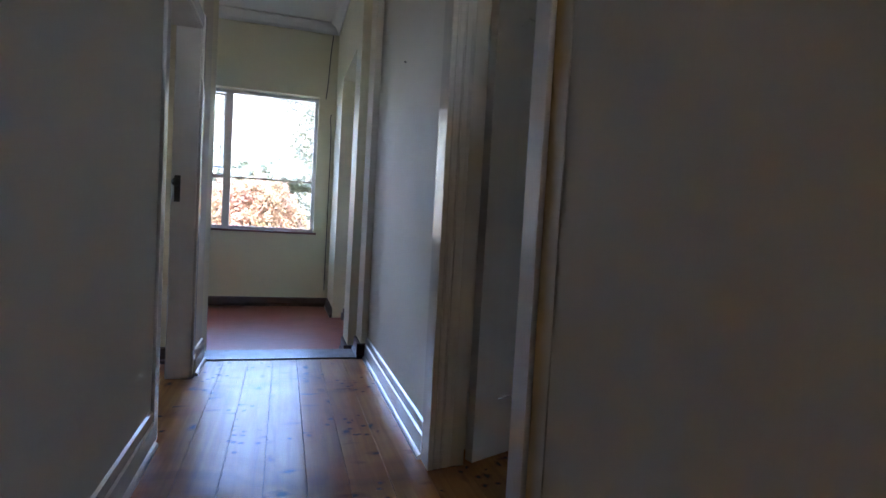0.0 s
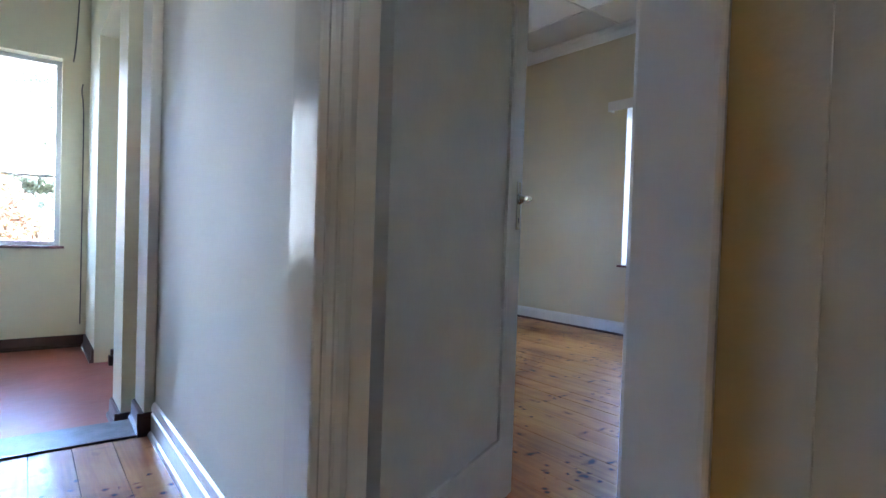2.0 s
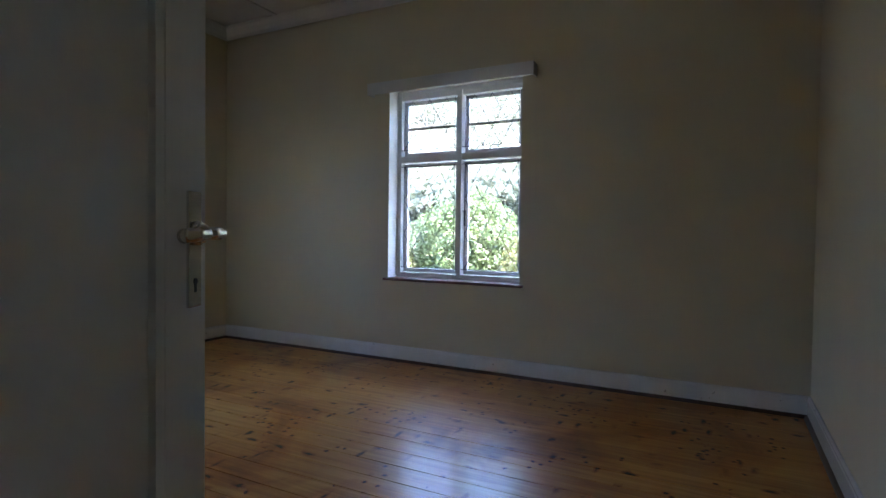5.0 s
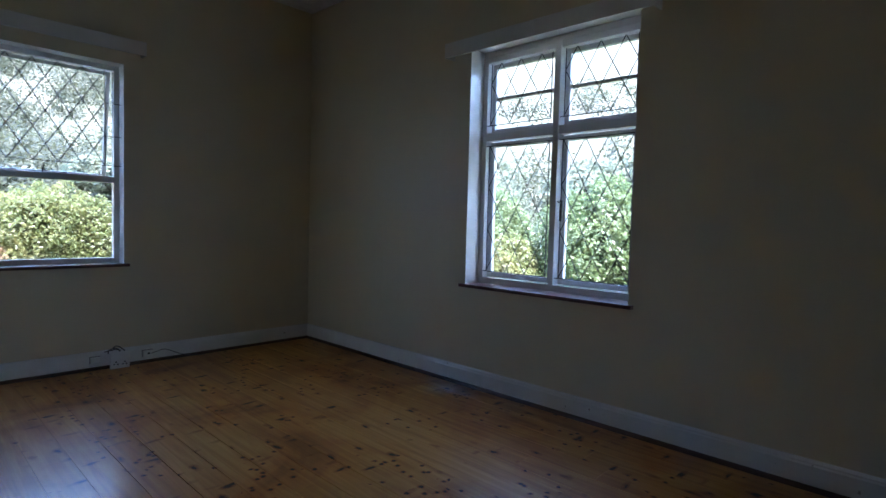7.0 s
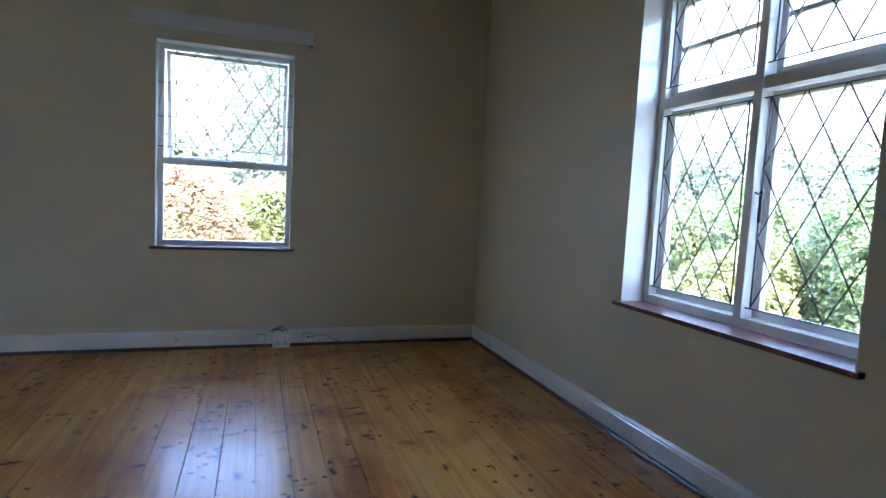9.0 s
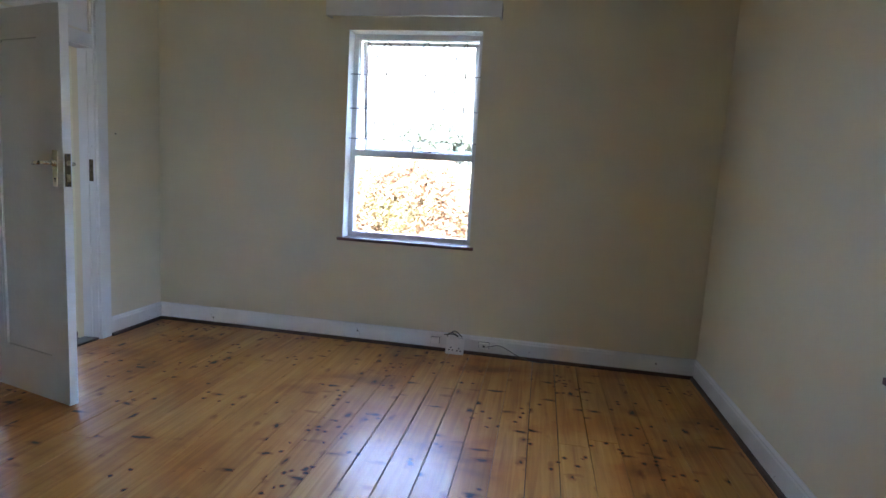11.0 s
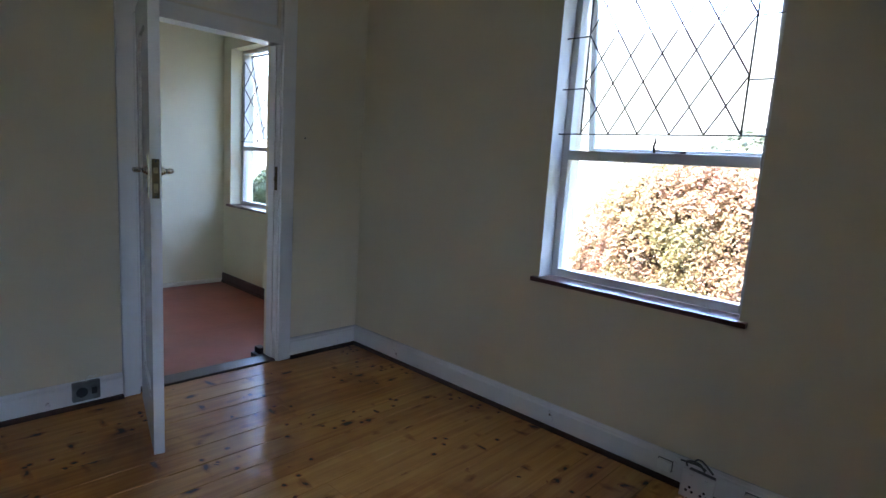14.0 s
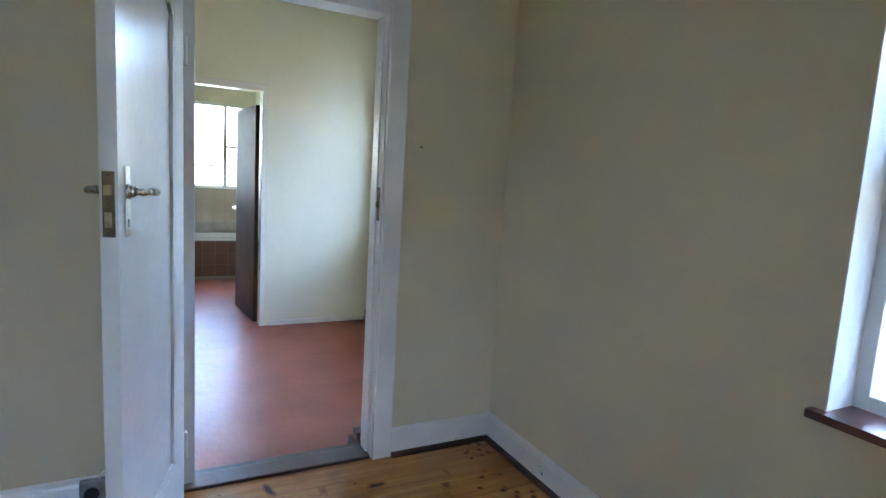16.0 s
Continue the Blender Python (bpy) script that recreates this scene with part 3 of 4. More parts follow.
# ---- doorways ----
def door_leaf(name, label, m, length, height, handle_z, thick=0.042, inset=0.115, shoulder=True, from_edge=0.058):
    """A panelled leaf: hinge at the origin, leaf along +x, thickness towards -y."""
    root = empty(name, label, "door", m)
    T, s, r0, r1 = thick, inset, 0.22, 0.13
    bm = boxes((0, s, -T, 0, 0, height), (length - s, length, -T, 0, 0, height), (s, length - s, -T, 0, 0, r0), (s, length - s, -T, 0, height - r1, height))
    bmesh.ops.remove_doubles(bm, verts=bm.verts, dist=1e-5)
    part("leaf_frame", bm, WHITE, root)
    part("panel", boxes((s, length - s, -T + 0.012, -0.012, r0, height - r1)), WHITE, root)
    for side in (0, 1):
        bm = bmesh.new()
        y0, y1 = ((-0.012, -0.001) if side else (-T + 0.001, -T + 0.012))
        b = 0.022
        for spec in ((s, s + b, y0, y1, r0, height - r1), (length - s - b, length - s, y0, y1, r0, height - r1), (s + b, length - s - b, y0, y1, r0, r0 + b), (s + b, length - s - b, y0, y1, height - r1 - b, height - r1)):
            box(bm, *spec)
        if shoulder:
            for cx, sg in ((s + b, 1), (length - s - b, -1)):
                for k in range(4):
                    d = 0.045 - 0.011 * k
                    box(bm, min(cx, cx + sg * d), max(cx, cx + sg * d), y0, y1, height - r1 - b - 0.011 * (k + 1), height - r1 - b - 0.011 * k)
        part("panel_moulding", bm, WHITE, root)
    hx = length - from_edge
    for y, sg in ((0, 1), (-T, -1)):
        bm = boxes((hx - 0.019, hx + 0.019, min(y, y + sg * 0.005), max(y, y + sg * 0.005), handle_z - 0.115, handle_z + 0.065), bevel=0.0015)
        part("backplate", bm, CHROME, root, "long metal backplate with a keyhole")
        bm = bmesh.new()
        rod(bm, (hx, y + sg * 0.005, handle_z), (hx, y + sg * 0.012, handle_z), 0.019, 14)
        rod(bm, (hx, y + sg * 0.011, handle_z), (hx, y + sg * 0.020, handle_z), 0.015, 14)
        rod(bm, (hx, y + sg * 0.019, handle_z), (hx, y + sg * 0.045, handle_z), 0.010, 12)
        rod(bm, (hx + 0.004, y + sg * 0.045, handle_z), (hx - 0.052, y + sg * 0.047, handle_z), 0.0085, 12)
        rod(bm, (hx - 0.050, y + sg * 0.047, handle_z), (hx - 0.105, y + sg * 0.043, handle_z - 0.004), 0.0105, 12)
        part("lever_handle", bm, CHROME, root, "metal lever handle", smooth=True)
        bm = bmesh.new()
        rod(bm, (hx, y + sg * 0.004, handle_z - 0.075), (hx, y + sg * 0.0062, handle_z - 0.075), 0.005, 10)
        box(bm, hx - 0.002, hx + 0.002, min(y + sg * 0.004, y + sg * 0.0062), max(y + sg * 0.004, y + sg * 0.0062), handle_z - 0.092, handle_z - 0.075)
        part("keyhole", bm, BLACK, root)
    lock = part("lock_faceplate", boxes((length - 0.001, length + 0.004, -T / 2 - 0.014, -T / 2 + 0.014, handle_z - 0.112, handle_z + 0.050), bevel=0.0015), BRASS, root, "worn brass lock faceplate")
    part("latch", boxes((length + 0.0045, length + 0.014, -T / 2 - 0.008, -T / 2 + 0.008, handle_z - 0.008, handle_z + 0.016), bevel=0.002), BOLT, lock)
    part("bolt", boxes((length + 0.0045, length + 0.009, -T / 2 - 0.008, -T / 2 + 0.008, handle_z - 0.088, handle_z - 0.050), bevel=0.0015), BOLT, lock)
    for z in (handle_z - 0.103, handle_z + 0.041):
        bm = bmesh.new()
        rod(bm, (length + 0.0035, -T / 2, z), (length + 0.0052, -T / 2, z), 0.0045, 10)
        part("screw", bm, IRON, lock)
    for z in (0.24, height - 0.28):
        bm = bmesh.new()
        rod(bm, (-0.012, 0.004, z - 0.05), (-0.012, 0.004, z + 0.05), 0.008, 10)
        box(bm, -0.045, 0.0, -0.004, 0.0, z - 0.045, z + 0.045)
        part("hinge", bm, WHITE, root, "painted butt hinge")
    return root


# corridor doorway into the bedroom
dw = empty("door_1", "white painted doorway between corridor and bedroom", "doorway", kind="structure")
X0 = CORR_R - 0.018
# hinge side: a flat casing, and a deep rounded bead that steps back to the jamb
prof = [(CORR_R, JN + 0.083), (X0 + 0.004, JN + 0.082), (X0, JN + 0.078), (X0, JN - 0.022), (X0 + 0.004, JN - 0.026), (X0 + 0.020, JN - 0.024), (X0 + 0.028, JN - 0.016), (X0 + 0.036, JN - 0.019),
        (X0 + 0.050, JN - 0.017), (X0 + 0.060, JN - 0.009), (X0 + 0.066, JN - 0.012), (X0 + 0.084, JN - 0.010), (X0 + 0.096, JN - 0.004), (X0 + 0.104, JN), (X0 + 0.104, JN + 0.008), (CORR_R, JN + 0.008)]
bm = bmesh.new()
ra, rb = [[bm.verts.new((u, v, z)) for u, v in prof] for z in (0.0, 2.03)]
for i in range(len(prof)):
    j = (i + 1) % len(prof)
    bm.faces.new((ra[i], ra[j], rb[j], rb[i]))
bm.faces.new(ra)
bm.faces.new(rb[::-1])
bmesh.ops.recalc_face_normals(bm, faces=bm.faces)
part("deep_bead", bm, OFFWHITE, dw, "deep rounded timber bead of the casing")
part("jamb", boxes((CORR_R, -0.196, JN + 0.008, D1[1], 0, 2.05)), OFFWHITE, dw)
part("jamb_lining", boxes((-0.2505, -0.196, JN, JN + 0.0079, 0, 2.03), bevel=0.002), OFFWHITE, dw)
part("rebate", boxes((-0.195, 0.0, -4.282, D1[1], 0, 2.05)), OFFWHITE, dw)
part("jamb", boxes((CORR_R, 0.0, D1[0], JS, 0, 2.05), bevel=0.002), OFFWHITE, dw)
part("head", boxes((CORR_R, 0.0, JS, JN + 0.007, 2.03, 2.05)), OFFWHITE, dw)
part("casing", boxes((X0, CORR_R - 0.0005, JS - 0.090, JS - 0.0005, 0, 2.13), bevel=0.006), WHITE, dw)
part("casing", boxes((X0, CORR_R - 0.0005, JS, JN + 0.006, 2.045, 2.13), bevel=0.005), WHITE, dw)
part("casing", boxes((0.0005, 0.018, D1[1] + 0.001, D1[1] + 0.09, 0, 2.14), bevel=0.004), WHITE, dw)
part("casing", boxes((0.0005, 0.018, D1[0], D1[1], 2.05, 2.14), bevel=0.004), WHITE, dw)
# ochre strip that fades southward into the wall colour
part("ochre_margin", boxes((CORR_R - 0.004, CORR_R - 0.0004, JS - 0.170, JS - 0.0905, 0.14, 2.6), bevel=0.001), OCHRE, dw, "ochre strip beside the casing, fading into the wall colour")
structure("floor_doorway", boxes((CORR_R, -0.19, JS, JN, -0.06, -0.003)), PINE, "pine boards in the doorway", "floor")
door_leaf("panel_door", "white painted panel door standing open, chrome lever handle", pose(-0.1765, -4.394, 0.008, 0, 0, 24.4), 0.905, 2.01, 1.128, shoulder=True, from_edge=0.040)

# bedroom doorway into the sunroom, with a fixed panel above
dw2 = empty("door_2", "white painted doorway with a boarded fanlight to the sunroom", "doorway", kind="structure")
part("jamb", boxes((-0.12, 0.0, D2[1] - 0.012, D2[1], 0, 2.42), bevel=0.002), CHIPPED, dw2)
part("jamb", boxes((-0.12, 0.0, D2[0], D2[0] + 0.012, 0, 2.42), bevel=0.002), WHITE, dw2)
part("door_stop", boxes((-0.118, -0.047, D2[1] - 0.020, D2[1] - 0.0125, 0.01, 2.02), bevel=0.002), WHITE, dw2)
part("door_stop", boxes((-0.12, -0.047, D2[0] + 0.0125, -1.408, 0.01, 2.02), bevel=0.003), WHITE, dw2)
part("transom", boxes((-0.12, 0.0, D2[0] + 0.012, D2[1] - 0.012, 2.02, 2.11), bevel=0.004), WHITE, dw2)
part("fanlight_panel", boxes((-0.06, -0.02, D2[0] + 0.012, D2[1] - 0.012, 2.11, 2.42)), WHITE, dw2, "painted board in the fanlight")
part("fanlight_bead", boxes((-0.02, -0.006, D2[0] + 0.012, D2[1] - 0.012, 2.11, 2.125), (-0.02, -0.006, D2[0] + 0.012, D2[0] + 0.03, 2.125, 2.42), (-0.02, -0.006, D2[1] - 0.03, D2[1] - 0.012, 2.125, 2.42)), OFFWHITE, dw2)
for a, b in ((D2[1] - 0.006, D2[1] + 0.085), (D2[0] - 0.078, D2[0] + 0.006)):
    part("architrave", boxes((0.0, 0.022, a, b, 0, 2.56), bevel=0.005), WHITE, dw2)
part("architrave", boxes((0.0, 0.022, D2[0] + 0.006, D2[1] - 0.006, 2.42, 2.56), bevel=0.005), WHITE, dw2)
part("strike_plate", boxes((-0.046, -0.016, D2[1] - 0.0155, D2[1] - 0.0125, 1.13, 1.28), (-0.040, -0.022, D2[1] - 0.024, D2[1] - 0.0155, 1.19, 1.215)), BRASS, dw2, "dark worn strike plate")
door_leaf("panel_door", "white gloss panel door standing open, lever handles and brass lock", pose(0.100, -1.452, 0.012, 0, 0, -13.75), 0.669, 2.0, 1.243)

# corridor side doorway
dw3 = empty("door_3", "white painted side doorway of the corridor", "doorway", kind="structure")
part("casing", boxes((CORR_L, CORR_L + 0.016, LD[1] - 0.022, LD[1] + 0.035, 0, 2.09), bevel=0.007), WHITE, dw3)
part("casing", boxes((CORR_L2, CORR_L2 + 0.016, LD[0] - 0.06, LD[0] + 0.018, 0, 2.09), bevel=0.007), WHITE, dw3)
part("casing", boxes((CORR_L2, CORR_L2 + 0.016, LD[0] + 0.018, LD[1] - 0.022, 2.01, 2.09), bevel=0.007), WHITE, dw3)
part("jamb", boxes((POST, CORR_L, LD[1] - 0.022, LD[1], 0, 2.03), bevel=0.006), WHITE, dw3)
part("jamb", boxes((CORR_L - 0.33, CORR_L2, LD[0], LD[0] + 0.022, 0, 2.03), bevel=0.002), WHITE, dw3)
part("head", boxes((CORR_L - 0.33, CORR_L2, LD[0] + 0.022, LD[1] - 0.023, 2.008, 2.03)), WHITE, dw3)
lk = empty("door_lock", "old black lock plate and knob on the jamb", "lock", pose(-1.533, LD[1] - 0.022, 1.115))
part("lock_plate", boxes((-0.016, 0.016, -0.006, 0, -0.09, 0.06), bevel=0.002), IRON, lk)
bm = bmesh.new()
rod(bm, (0, -0.006, 0.02), (0, -0.035, 0.02), 0.008)
bmesh.ops.create_uvsphere(bm, u_segments=14, v_segments=10, radius=0.024, matrix=Matrix.Translation((0, -0.048, 0.02)) @ Matrix.Diagonal((1, 0.75, 1, 1)))
part("knob", bm, IRON, lk, "black round knob", smooth=True)

# bathroom doorway with its brown leaf
dw4 = empty("door_4", "thin white frame of the bathroom doorway", "doorway", kind="structure")
part("frame_side", boxes((SUN_W - 0.11, SUN_W + 0.012, BD[1] - 0.03, BD[1] + 0.012, SUN_Z, BD[3] + 0.03), bevel=0.003), OFFWHITE, dw4)
part("frame_side", boxes((SUN_W - 0.11, SUN_W + 0.012, BD[0] - 0.012, BD[0] + 0.03, SUN_Z, BD[3] + 0.03), bevel=0.003), OFFWHITE, dw4)
part("frame_head", boxes((SUN_W - 0.11, SUN_W + 0.012, BD[0] + 0.03, BD[1] - 0.03, BD[3] - 0.03, BD[3] + 0.03), bevel=0.003), OFFWHITE, dw4)
bd = empty("bathroom_door", "dark brown flush door standing open into the bathroom", "door", pose(SUN_W - 0.115, BD[1] - 0.035, SUN_Z + 0.012, 0, 0, 186.2))
part("leaf", boxes((0, 0.74, 0, 0.036, 0, 1.98), bevel=0.003), BROWNDOOR, bd)
bm = bmesh.new()
rod(bm, (0.64, 0.036, 1.02), (0.64, 0.08, 1.02), 0.008)
rod(bm, (0.645, 0.08, 1.02), (0.53, 0.08, 1.02), 0.008)
part("lever_handle", bm, CHROME, bd, "metal lever handle")


# ---- windows ----
def lattice(x0, x1, z0, z1, cols, rows, y, parent, r=0.0047):
    """Diamond lattice of round bars in the plane y: full diamonds cols across, rows high (halves allowed)."""
    w, h = (x1 - x0) / cols, (z1 - z0) / rows
    k = h / w

    def clip(px, slope):
        # line z = z0 + slope * (x - px), kept inside the rectangle
        xs = [(x0, z0 + slope * (x0 - px)), (x1, z0 + slope * (x1 - px)), (px, z0), (px + (z1 - z0) / slope, z1)]
        ok = sorted({(round(a, 5), round(b, 5)) for a, b in xs if x0 - 1e-4 <= a <= x1 + 1e-4 and z0 - 1e-4 <= b <= z1 + 1e-4})
        return ok if len(ok) >= 2 else None

    n = int(math.ceil(rows)) + 1
    for i in range(-n, cols + n + 1):
        px = x0 + i * w
        for slope, off in ((k, -0.004), (-k, 0.004)):
            seg = clip(px, slope)
            if seg and math.dist(seg[0], seg[-1]) > 0.03:
                bm = bmesh.new()
                rod(bm, (seg[0][0], y + off, seg[0][1]), (seg[-1][0], y + off, seg[-1][1]), r, 6)
                part("diagonal_bar", bm, BAR, parent)
    for x in (x0, x1):
        bm = bmesh.new()
        rod(bm, (x, y, z0), (x, y, z1), r * 1.1, 6)
        part("upright_bar", bm, BAR, parent)


def frame_boxes(x0, x1, z0, z1, w, y0, y1, bevel=0.003):
    return boxes((x0, x0 + w, y0, y1, z0, z1), (x1 - w, x1, y0, y1, z0, z1), (x0 + w, x1 - w, y0, y1, z0, z0 + w), (x0 + w, x1 - w, y0, y1, z1 - w, z1), bevel=bevel)


def pane(x0, x1, z0, z1, y, parent):
    ob = part("pane", boxes((x0, x1, y, y + 0.004, z0, z1)), glass, parent, "clear glass pane")
    ob.visible_shadow = False
    return ob


def sill(x0, x1, depth, z, parent, mat=SILLWOOD):
    bm = boxes((x0 - 0.03, x1 + 0.03, -0.035, 0.0, z - 0.022, z), (x0, x1, 0.0, depth, z - 0.022, z))
    bmesh.ops.remove_doubles(bm, verts=bm.verts, dist=1e-5)
    part("window_sill", bm, mat, parent, "dark red-brown wooden sill")


def stay(parent, x, y, z):
    bm = bmesh.new()
    rod(bm, (x, y, z - 0.004), (x - 0.004, y - 0.014, z + 0.026), 0.006)
    rod(bm, (x - 0.004, y - 0.014, z + 0.024), (x + 0.006, y - 0.018, z + 0.048), 0.005)
    rod(bm, (x + 0.006, y - 0.018, z + 0.047), (x + 0.002, y - 0.020, z + 0.066), 0.004)
    rod(bm, (x, y - 0.004, z + 0.012), (x + 0.13, y - 0.004, z + 0.002), 0.003)
    box(bm, x + 0.12, x + 0.145, y - 0.01, y, z - 0.002, z + 0.008)
    part("window_stay", bm, IRON, parent, "black peg stay")


# window_1: two lights, the upper one an awning pushed out. Local x along the wall, y outward.
w1 = empty("window_1", "white framed window, open top sash, diamond burglar bars", "window", kind="structure")
x0, x1, z0, z1 = WN
Y = 0.115
part("reveal", boxes((x0, x0 + 0.004, -0.001, Y, z0, z1), (x1 - 0.004, x1, -0.001, Y, z0, z1), (x0 + 0.004, x1 - 0.004, -0.001, Y, z1 - 0.004, z1)), WHITE, w1)
part("window_frame", frame_boxes(x0, x1, z0 + 0.012, z1, 0.040, Y, Y + 0.06), WHITE, w1)
TZ = 1.455
part("transom", boxes((x0 + 0.04, x1 - 0.04, Y - 0.006, Y + 0.062, TZ - 0.028, TZ + 0.022), bevel=0.004), WHITE, w1)
pane(x0 + 0.04, x1 - 0.04, z0 + 0.05, TZ - 0.028, Y + 0.03, w1)
sash = part("awning_sash", frame_boxes(x0 + 0.045, x1 - 0.045, -0.83, 0.0, 0.028, 0.0, 0.03), WHITE, w1, "top-hung sash pushed outward")
sash.matrix_world = pose(0, Y + 0.066, z1 - 0.042, 9)
pane(x0 + 0.073, x1 - 0.073, -0.802, -0.028, 0.013, sash)
stay(w1, 2.06, Y + 0.01, TZ + 0.024)
sill(x0, x1, Y, z0 + 0.012, w1)
bars = empty("burglar_bars", "thin dark diamond lattice bars across the upper light", "burglar bars")
B0, B1, BY, BZ = x0 + 0.130, x1 - 0.115, Y - 0.055, 1.556
lattice(B0, B1, BZ, 2.275, 5, 3, BY, bars, r=0.0040)
bm = bmesh.new()
rod(bm, (x0 + 0.004, BY, BZ), (x1 - 0.004, BY, BZ), 0.0034, 6)
part("cross_bar", bm, BAR, bars)
for z in (1.78, 2.03):
    for a, b in ((x0 + 0.004, B0), (B1, x1 - 0.004)):
        bm = bmesh.new()
        rod(bm, (a, BY, z), (b, BY, z), 0.0034, 6)
        part("tie_bar", bm, BAR, bars)

# window_2: four lights with a mullion and a transom; local x runs south to north reversed by the pose
w2 = empty("window_2", "white framed casement window with four lights and diamond bars", "window", kind="structure")
bars2 = empty("burglar_bars", "thin dark diamond lattice bars inside the four lights", "burglar bars")
M2 = pose(EX, 0, 0, 0, 0, -90)       # local x -> -y, local y -> +x
a0, a1, z0, z1 = -WE[1], -WE[0], WE[2], WE[3]
Y = 0.145
part("reveal", boxes((a0, a0 + 0.004, -0.001, Y, z0, z1), (a1 - 0.004, a1, -0.001, Y, z0, z1), (a0 + 0.004, a1 - 0.004, -0.001, Y, z1 - 0.004, z1)), WHITE, w2)
part("window_frame", frame_boxes(a0, a1, z0 + 0.012, z1, 0.045, Y, Y + 0.09), WHITE, w2)
part("head_board", boxes((a0 + 0.045, a1 - 0.045, Y + 0.002, Y + 0.068, z1 - 0.085, z1 - 0.045)), WHITE, w2)
MX, TZ2 = 2.735, 1.836
part("mullion", boxes((MX - 0.03, MX + 0.014, Y - 0.012, Y + 0.07, z0 + 0.057, z1 - 0.045), bevel=0.004), WHITE, w2)
for u0, u1 in ((a0 + 0.045, MX - 0.03), (MX + 0.014, a1 - 0.045)):
    part("transom", boxes((u0, u1, Y - 0.008, Y + 0.07, TZ2 - 0.040, TZ2 + 0.018), bevel=0.004), WHITE, w2)
    high = z1 - 0.088 - (TZ2 + 0.020)
    up = part("upper_sash", frame_boxes(u0 + 0.006, u1 - 0.006, -high, 0.0, 0.034, 0.0, 0.034), WHITE, w2)
    up.matrix_local = pose(0, Y + 0.048, z1 - 0.088)
    part("glazing_bar", boxes((u0 + 0.040, u1 - 0.040, 0.004, 0.030, -high / 2 - 0.011, -high / 2 + 0.011)), WHITE, up)
    pane(u0 + 0.040, u1 - 0.040, -high + 0.034, -0.034, 0.015, up)
    lo = part("lower_sash", frame_boxes(0.0, u1 - u0 - 0.006, z0 + 0.06, TZ2 - 0.043, 0.036, 0.0, 0.034), WHITE, w2)
    lo.matrix_local = pose(u0 + 0.003, Y + 0.048, 0)
    pane(0.036, u1 - u0 - 0.042, z0 + 0.096, TZ2 - 0.079, 0.015, lo)
    lattice(u0 + 0.03, u1 - 0.03, z0 + 0.105, TZ2 - 0.075, 3, 3, Y + 0.006, bars2, r=0.0036)
    lattice(u0 + 0.03, u1 - 0.03, TZ2 + 0.075, z1 - 0.10, 3, 1.5, Y + 0.006, bars2, r=0.0036)
    for z in (z0 + 0.105, TZ2 - 0.075, TZ2 + 0.075):
        bm = bmesh.new()
        rod(bm, (u0, Y + 0.006, z), (u1, Y + 0.006, z), 0.0034, 6)
        part("cross_bar", bm, BAR, bars2)
bm = boxes((MX + 0.036, MX + 0.052, Y + 0.002, Y + 0.02, 1.22, 1.36), bevel=0.003)
rod(bm, (MX + 0.044, Y + 0.002, 1.34), (MX + 0.044, Y - 0.03, 1.35), 0.005)
part("casement_fastener", bm, IRON, w2, "dark casement fastener")
sill(a0, a1, Y, z0 + 0.012, w2)
w2.matrix_world = M2
bars2.matrix_world = M2

# window_3: the sunroom's wide window
w3 = empty("window_3", "wide white framed sunroom window with an open top light", "window", pose(0, SUN_N, 0), kind="structure")
x0, x1, z0, z1 = SW
Y = 0.125
part("window_frame", frame_boxes(x0, x1, z0 + 0.012, z1, 0.038, Y, Y + 0.06), WHITE, w3)
part("mullion", boxes((-1.652, -1.572, Y - 0.004, Y + 0.062, z0 + 0.05, z1 - 0.038), bevel=0.004), WHITE, w3)
TZ3 = 1.40
part("transom", boxes((x0 + 0.038, -1.652, Y - 0.004, Y + 0.06, TZ3 - 0.022, TZ3 + 0.022), bevel=0.004), WHITE, w3)
part("glazing_bar", boxes((-1.572, x1 - 0.038, Y + 0.01, Y + 0.04, TZ3 - 0.010, TZ3 + 0.010), bevel=0.002), OFFWHITE, w3)
pane(-1.572, x1 - 0.038, TZ3 + 0.01, z1 - 0.038, Y + 0.024, w3)
pane(-1.572, x1 - 0.038, z0 + 0.05, TZ3 - 0.01, Y + 0.024, w3)
pane(x0 + 0.038, -1.652, z0 + 0.05, TZ3 - 0.022, Y + 0.03, w3)
sash = part("awning_sash", frame_boxes(x0 + 0.042, -1.656, -0.88, 0.0, 0.026, 0.0, 0.028), WHITE, w3, "top-hung sash pushed outward")
sash.matrix_local = pose(0, Y + 0.064, z1 - 0.04, 10)
pane(x0 + 0.068, -1.682, -0.854, -0.026, 0.012, sash)
sill(x0, x1, Y, z0 + 0.012, w3)
bars3 = empty("burglar_bars", "thin dark diamond bars across the open top light", "burglar bars", pose(0, SUN_N, 0))
lattice(x0 + 0.07, -1.687, 1.47, 2.30, 3, 3, Y - 0.010, bars3)
bm = bmesh.new()
rod(bm, (x0 + 0.004, Y - 0.010, 1.47), (-1.652, Y - 0.010, 1.47), 0.0034, 6)
part("cross_bar", bm, BAR, bars3)

